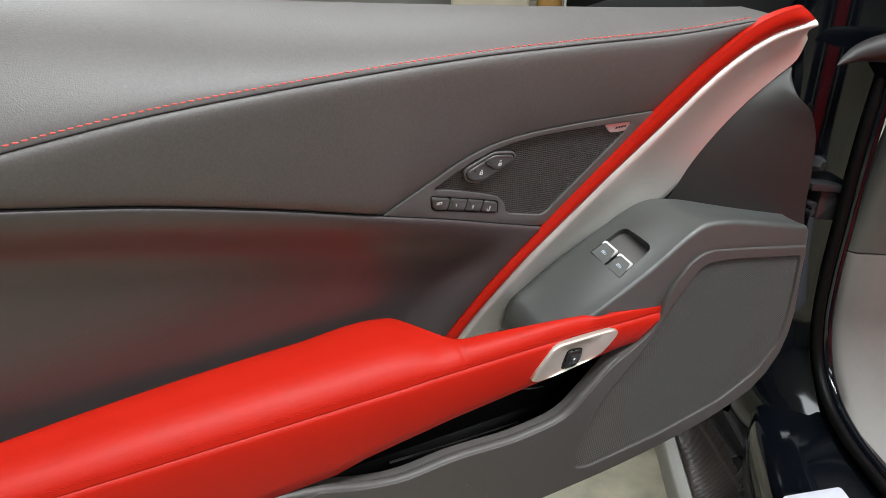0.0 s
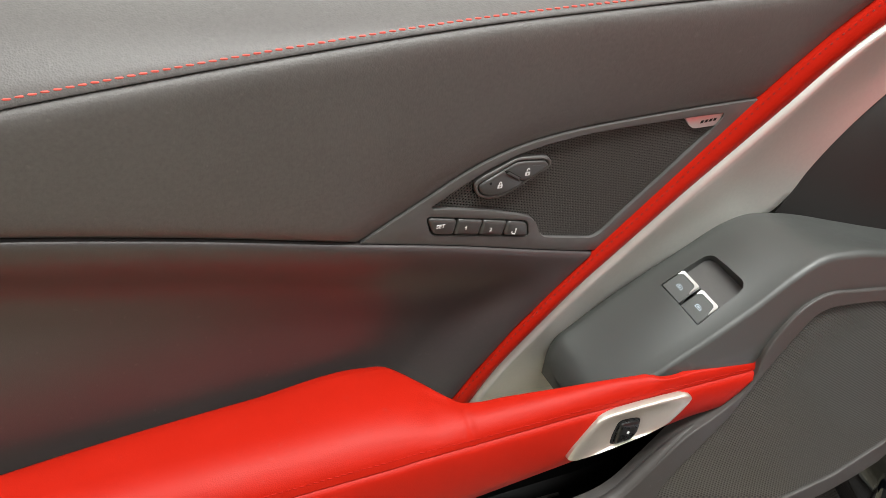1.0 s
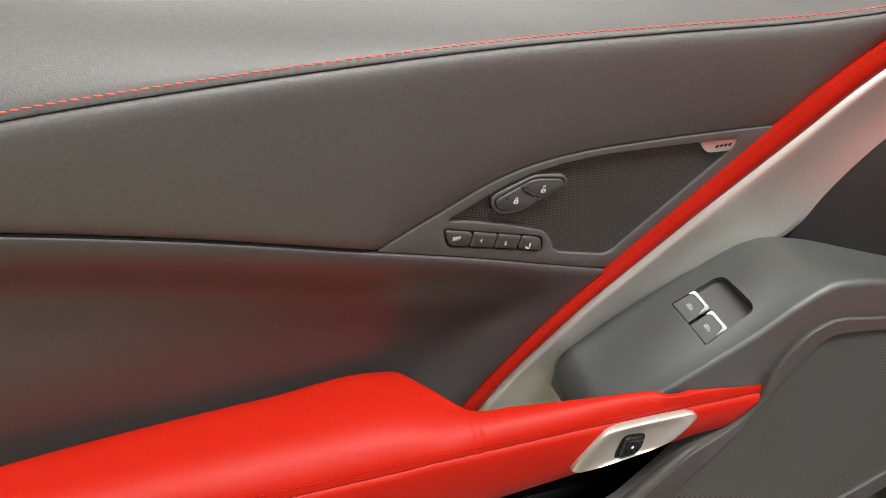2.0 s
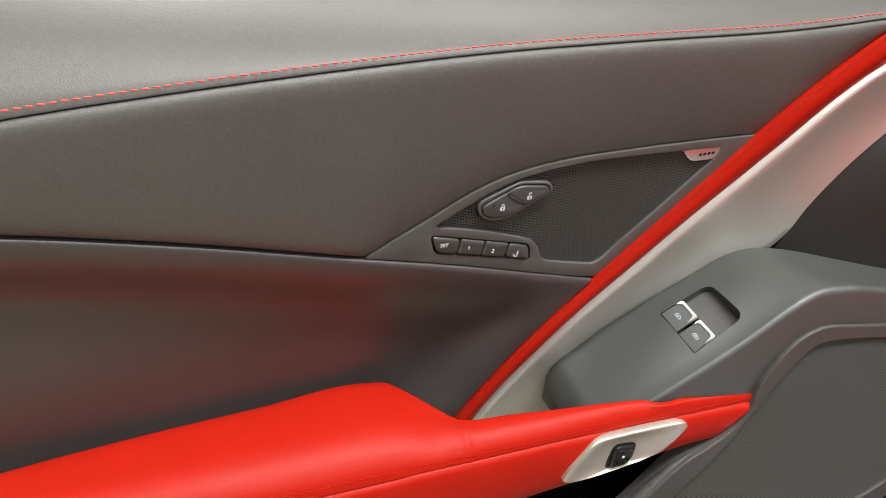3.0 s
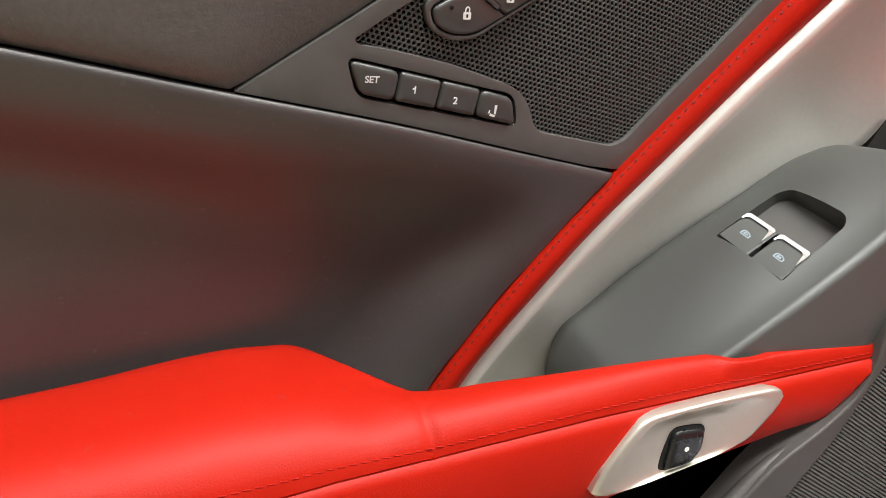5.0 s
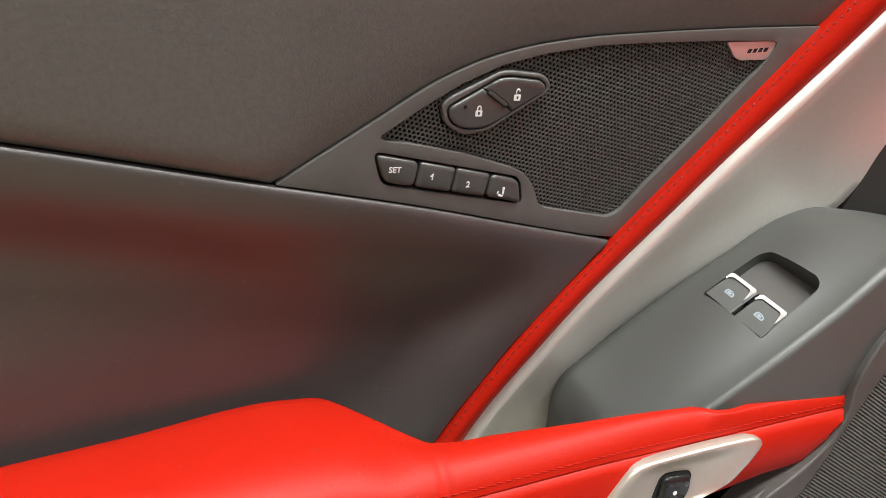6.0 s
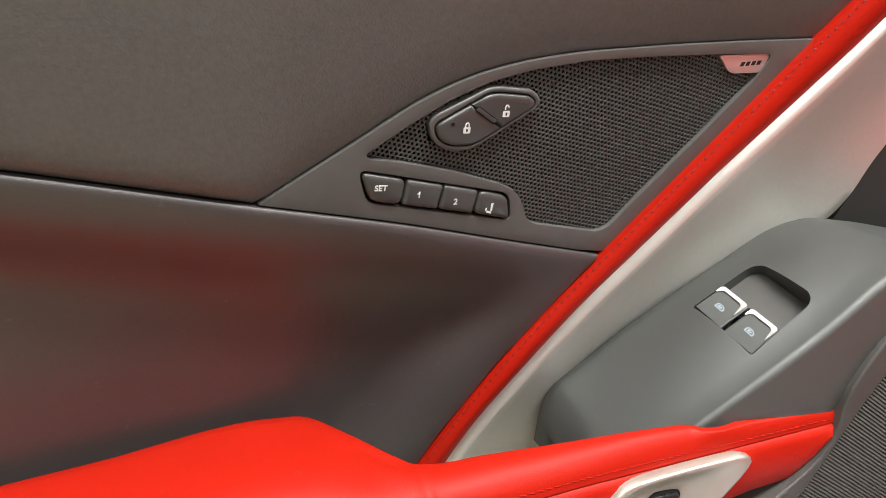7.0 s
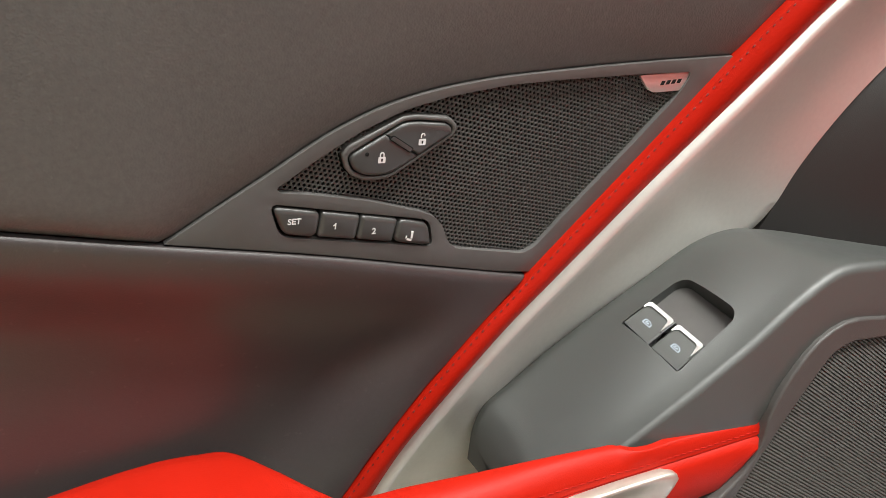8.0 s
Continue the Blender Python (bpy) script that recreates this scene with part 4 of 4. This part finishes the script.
def car_body():
    # hinge pillar, curving into the sill at its foot
    rows = []
    for z in np.linspace(0.16, 1.25, 60):
        low = max(0.0, (0.50 - z) / 0.14)
        b = 0.10 * min(low, 1.3) ** 2
        f = float(np.interp(z, [0.18, 0.36], [0.35, 1.0]))
        rows.append([at(-0.30, 0.10 * f, z), at(-0.06, 0.10 * f, z), at(-0.040 + 0.2 * b, 0.094 * f, z), at(-0.030 + 0.4 * b, 0.075 * f, z), at(-0.026 + 0.7 * b, 0.050 * f, z), at(-0.022 + b, 0.018, z), at(-0.010 + b, 0.004, z), at(-0.006 + b, -0.004, z)])
    part("hinge_pillar", thick(loft(rows), (0.01, 0.02, 0)), GLOSS, car, "gloss black painted hinge pillar", 50)
    rows = []
    for back in np.linspace(-0.06, 1.7, 60):
        o = float(np.interp(back, [-0.1, -0.03, 0.06, 0.2, 0.5], [0.03, 0.045, 0.098, 0.140, 0.150]))
        rows.append([at(back, 0.06, 0.15), at(back, o - 0.02, 0.20), at(back, o, 0.28), at(back, o, 0.330), at(back, o - 0.004, 0.346), at(back, o - 0.014, 0.355), at(back, 0.55 * o, 0.362), at(back, 0.018, 0.366), at(back, 0.008, 0.372), at(back, -0.012, 0.376), at(back, -0.03, 0.368), at(back, -0.035, 0.2)])
    part("sill", thick(loft(rows), (0, 0, -0.01)), GLOSS, car, "gloss black painted door sill", 50)
    seal = [(1.05, 0.66, 1.05), (1.000, 0.632, 0.90), (0.978, 0.618, 0.815), (0.972, 0.616, 0.765), (0.969, 0.615, 0.705), (0.966, 0.613, 0.637), (0.963, 0.610, 0.549), (0.966, 0.602, 0.470), (0.960, 0.580, 0.420), (0.945, 0.548, 0.396), (0.914, 0.489, 0.384), (0.880, 0.409, 0.382), (0.79, 0.175, 0.382), (0.49, -0.60, 0.382)]
    part("weatherstrip", tube(smooth(seal, 120), 0.0076, 12), RUBBER, car, "black rubber door seal")
    inner = [Vector(q) - OUT * 0.014 for q in smooth(seal, 120)]
    part("door_flange", tube(inner, 0.008, 12), GLOSS, car, "gloss black painted flange beside the seal")
    # carbon side skirt with a pale lip
    rows, lip = [], []
    for back in np.linspace(-0.22, 1.7, 30):
        o = float(np.interp(back, [-0.2, 0.05, 0.3], [0.095, 0.142, 0.155]))
        rows.append([at(back, 0.02, 0.175), at(back, 0.057, 0.172), at(back, 0.060, 0.166), at(back, 0.10, 0.162), at(back, o - 0.004, 0.157), at(back, o, 0.152), at(back, o, 0.12)])
        lip.append([at(back, o + 0.001, 0.12), at(back, o + 0.001, 0.158), at(back, o + 0.004, 0.161), at(back, o + 0.020, 0.157), at(back, o + 0.023, 0.152), at(back, o + 0.023, 0.10)])
    part("side_skirt", thick(loft(rows), (0, 0, -0.006)), CARBON, car, "woven carbon side skirt", 50)
    part("skirt_lip", thick(loft(lip), (0, 0, -0.004)), LIP, car, "pale lip along the side skirt", 50)
    # dash end above, its shade put into the colour, and kick panel below, inside the opening
    for name, z0, z1, mat, label in (("kick_panel", 0.20, 0.604, DASH, "grey moulded kick panel"), ("dash_end", 0.607, 0.875, SHADE, "grey end panel of the dashboard, darkened as in shade")):
        rows = []
        for z in np.linspace(z0, z1, 30):
            low = max(0.0, (0.50 - z) / 0.14)
            b = 0.020 + 0.10 * min(low, 2.0) ** 2
            o = float(np.interp(z, [0.3, 0.45, 0.606, 0.806], [-0.026, -0.022, -0.010, -0.042]))
            rows.append([at(b - 0.03, o, z), at(b - 0.004, o - 0.002, z), at(b + 0.004, o - 0.010, z), at(b + 0.012, o - 0.045, z), at(b + 0.012, o - 0.12, z), at(b - 0.03, o - 0.30, z), at(b - 0.1, -0.60, z)])
        part(name, thick(loft(rows), (0.02, 0.01, 0)), mat, car, label, 50)
    part("dash_roll", tube(smooth([(0.882, 0.612, 0.871), (0.905, 0.613, 0.879), (0.94, 0.616, 0.882), (1.02, 0.60, 0.884), (1.4, 0.44, 0.884)], 40), [0.001 + 0.020 * min(1, k / 8) ** 0.7 for k in range(40)], 14), DARK, car, "rounded dark grey end of the dashboard top")
    part("tread_plate", slab([rounded([(0, 0), (0.86, 0), (0.86, 0.078), (0, 0.078)], 0.006)], 0.004, lambda u, v, o: at(0.214 + u, 0.057 + v, 0.3665 + o - 0.11 * v), 0.001), STEEL, car, "bright metal sill tread plate")
    # hinge leaf and door check between pillar and door
    part("door_hinge", slab([rounded([(0, 0), (0.056, -0.012), (0.046, 0.034), (0.0, 0.042)], 0.003)], 0.030, lambda u, v, o: Vector((0.940 + u, 0.662 - 0.15 * u - o, 0.650 + v)), 0.002), IRON, car, "black painted metal door hinge leaf")
    part("hinge_plate", slab([rounded([(0, 0), (0.074, -0.014), (0.074, -0.005), (0.0, 0.010)], 0.002)], 0.034, lambda u, v, o: Vector((0.915 + u, 0.664 - 0.15 * u - o, 0.697 + v)), 0.002), IRON, car, "black painted metal hinge plate")
    for z in (0.664, 0.674):
        part("hinge_bolt", tube([(0.925, 0.66, z), (0.925, 0.64, z), (0.925, 0.628, z)], 0.005, 10), IRON, car)
    # stud added where the glossy pillar only catches a bright reflection
    part("pillar_glint_stud", tube([(0.945, 0.665, 0.722), (0.945, 0.650, 0.722), (0.945, 0.642, 0.722)], [0.012, 0.011, 0.007], 6), IRON, car, "six-sided stud in place of a glint on the pillar")
    part("door_check", box(0.905, 0.955, 0.655, 0.675, 0.560, 0.585, 0.004), RUBBER, car, "black door check strap")
    part("wiring_boot", tube(smooth([(0.90, 0.70, 0.80), (0.925, 0.685, 0.795), (0.95, 0.68, 0.80), (0.985, 0.70, 0.81)], 24), [0.016 + 0.003 * math.sin(k * 1.6) for k in range(24)], 12), RUBBER, car, "ribbed black rubber wiring boot")
    part("cabin_floor", slab([[(-0.2, -0.06), (1.6, -0.06), (1.6, -0.75), (-0.2, -0.75)]], 0.02, lambda u, v, o: at(u, v, 0.20 + o)), RUBBER, car, "dark cabin floor")
    for mid in (-0.38, -1.12):
        rows = []
        for v in np.linspace(mid - 0.24, mid + 0.24, 16):
            side = abs(v - mid) / 0.24
            up = 0.05 * max(0, side - 0.55) ** 1.2 / 0.45
            rows.append([at(0.30, v, 0.24), at(0.285, v, 0.30), at(0.30, v, 0.365 + up), at(0.36, v, 0.39 + up), at(0.60, v, 0.375 + up), at(0.86, v, 0.36 + up), at(0.90 - up, v, 0.42), at(0.96 - up, v, 0.62), at(1.04 - up, v, 0.88), at(1.08, v, 0.98), at(1.14, v, 0.98), at(1.10, v, 0.60), at(1.0, v, 0.24)])
        part("seat", caps(loft(rows, closed=True)), RED, car, "red leather bucket seat", 60)
    rows = [[at(b, -0.66, 0.22), at(b, -0.655, h - 0.02), at(b, -0.67, h), at(b, -0.83, h), at(b, -0.845, h - 0.02), at(b, -0.84, 0.22)] for b, h in ((-0.1, 0.70), (0.05, 0.66), (0.2, 0.56), (0.4, 0.52), (0.9, 0.53), (1.2, 0.55))]
    part("centre_console", caps(loft(rows)), RED, car, "red leather centre console", 50)
    rows = [[at(0.02, v, 0.50), at(0.10, v, 0.56), at(0.13, v, 0.66), at(0.11, v, 0.75), at(0.04, v, 0.80), at(-0.1, v, 0.82)] for v in np.linspace(-0.16, -1.40, 14)]
    part("dash_pad", thick(loft(rows), (0, 0, -0.01)), RED, car, "red leather dashboard pad", 50)
    # the rest of the open-topped body, mostly unseen, added to block and reflect light: wings, windscreen frame, far
    # side
    rows = []
    for u in np.linspace(0, 1, 16):
        b = -0.05 - 1.0 * u
        rows.append([at(b, 0.02, 0.26 + 0.02 * u), at(b, 0.105, 0.30), at(b, 0.125, 0.48), at(b, 0.118, 0.66), at(b, 0.085, 0.77 - 0.03 * u), at(b, 0.0, 0.815 - 0.05 * u), at(b, -0.35, 0.84 - 0.08 * u), at(b, -0.75, 0.87 - 0.10 * u), at(b, -1.15, 0.84 - 0.08 * u), at(b, -1.5, 0.815 - 0.05 * u), at(b, -1.585, 0.77 - 0.03 * u), at(b, -1.618, 0.66), at(b, -1.625, 0.48), at(b, -1.605, 0.30), at(b, -1.52, 0.26)])
    part("front_wing", thick(loft(rows), (0, 0, -0.004)), GLOSS, car, "gloss black painted front wing", 50)
    rows = []
    for u in np.linspace(0, 1, 16):
        b = 1.30 + 1.2 * u
        rows.append([at(b, 0.06, 0.20), at(b, 0.13 + 0.05 * math.sin(math.pi * u), 0.45), at(b, 0.14 + 0.06 * math.sin(math.pi * u), 0.70), at(b, 0.10 + 0.04 * math.sin(math.pi * u), 0.88), at(b, 0.0, 0.97 + 0.02 * math.sin(math.pi * u)), at(b, -0.15, 1.02 - 0.05 * u), at(b, -0.75, 1.06 - 0.08 * u), at(b, -1.35, 1.02 - 0.05 * u), at(b, -1.5, 0.97 + 0.02 * math.sin(math.pi * u)), at(b, -1.60 - 0.04 * math.sin(math.pi * u), 0.88), at(b, -1.64 - 0.06 * math.sin(math.pi * u), 0.70), at(b, -1.63 - 0.05 * math.sin(math.pi * u), 0.45), at(b, -1.56, 0.20)])
    part("rear_wing", thick(loft(rows), (0, 0, -0.004)), GLOSS, car, "gloss black painted rear wing, added out of view", 50)
    for far in (0, 1):
        side = (lambda o: o) if not far else (lambda o: -1.5 - o)
        part("roof_pillar", tube([at(-0.02, side(-0.02), 0.86), at(0.20, side(-0.10), 1.02), at(0.55, side(-0.20), 1.18)], 0.032, 10), GLOSS, car, "slanting black windscreen pillar")
    part("windscreen_header", tube([at(0.55, -0.18, 1.178), at(0.53, -0.45, 1.20), at(0.52, -0.75, 1.207), at(0.53, -1.05, 1.20), at(0.55, -1.32, 1.178)], 0.034, 10), GLOSS, car, "gloss black windscreen header, added out of view")
    part("far_side", slab([[(-0.06, 0.2), (1.32, 0.2), (1.32, 0.93), (-0.06, 0.84)]], 0.12, lambda u, v, o: at(u, -1.44 - o, v)), TRIM, car, "dark far door of the cabin, added out of view")
    part("bulkhead", slab([[(-0.12, 0.2), (-1.35, 0.2), (-1.35, 1.0), (-0.12, 0.95)]], 0.08, lambda u, v, o: at(1.36 + o, u, v)), RUBBER, car, "black bulkhead behind the seats, added out of view")
    for back in (-0.52, 2.15):
        tyre = []
        for a in np.linspace(0, 2 * math.pi, 40, endpoint=False):
            tyre.append([at(back + r * math.cos(a), o, 0.325 + r * math.sin(a)) for r, o in ((0.235, 0.09), (0.29, 0.10), (0.318, 0.085), (0.325, 0.05), (0.325, -0.08), (0.318, -0.11), (0.29, -0.13), (0.235, -0.12))])
        bm = loft(tyre + [tyre[0]], closed=True)
        bmesh.ops.remove_doubles(bm, verts=bm.verts[:], dist=1e-5)
        wheel = part("tyre", bm, RUBBER, car, "black rubber tyre", 50)
        part("rim", caps(loft([[at(back + r * math.cos(a), o, 0.325 + r * math.sin(a)) for a in np.linspace(0, 2 * math.pi, 32, endpoint=False)] for r, o in ((0.236, -0.10), (0.236, 0.08), (0.22, 0.085), (0.20, 0.05), (0.07, 0.06), (0.06, 0.075))], closed=True)), GLOSS, wheel, "dark wheel rim")


car_body()


# ---- clutter on the floor behind the door ----
def tool_box():
    box_ = tagged(new("tool_box"), "black plastic tool box with a pale edge on the floor", "tool box")
    box_.matrix_basis = pose(3.72, 4.55, 0, 0, 0, -30)
    part("body", box(-0.28, 0.28, -0.15, 0.15, 0, 0.30, 0.015), RUBBER, box_)
    part("lid", box(-0.285, 0.285, -0.155, 0.155, 0.30, 0.36, 0.012), DARK, box_)
    part("edge", box(-0.292, -0.278, -0.16, 0.16, 0.0, 0.365, 0.003), WHITE, box_, "pale metal edge strip")
    part("carry_handle", tube([(-0.1, 0, 0.36), (-0.09, 0, 0.40), (0.09, 0, 0.40), (0.1, 0, 0.36)], 0.012, 8), RUBBER, box_)


def storage_box():
    bin_ = tagged(new("storage_box"), "beige plastic storage box with a clear lid on the floor", "storage box")
    bin_.matrix_basis = pose(2.95, 4.75, 0, 0, 0, -30)
    beige = material("beige_plastic", (0.42, 0.37, 0.29), 0.45, grain=(8, 0.15))
    part("body", box(-0.30, 0.22, -0.2, 0.2, 0, 0.26, 0.03, 3), beige, bin_)
    part("lid", box(-0.31, 0.23, -0.21, 0.21, 0.26, 0.29, 0.01), material("clear_lid", (0.55, 0.55, 0.52), 0.2, grain=(8, 0.1)), bin_, "cloudy clear lid")


def jug():
    can = tagged(new("jug"), "amber plastic jug with a white cap on the floor", "jug")
    can.matrix_basis = pose(3.22, 4.50, 0)
    amber = material("amber_plastic", (0.30, 0.17, 0.05), 0.3, grain=(10, 0.2))
    ring = [[(r * math.cos(a), r * math.sin(a), z) for a in np.linspace(0, 2 * math.pi, 24, endpoint=False)] for r, z in ((0.07, 0), (0.085, 0.01), (0.085, 0.22), (0.06, 0.28), (0.025, 0.31), (0.025, 0.33))]
    part("body", caps(loft(ring, closed=True)), amber, can)
    cap = [[(r * math.cos(a), r * math.sin(a), z) for a in np.linspace(0, 2 * math.pi, 20, endpoint=False)] for r, z in ((0.030, 0.325), (0.030, 0.355), (0.026, 0.36))]
    part("cap", caps(loft(cap, closed=True)), WHITE, can, "white screw cap")


tool_box()
storage_box()
jug()
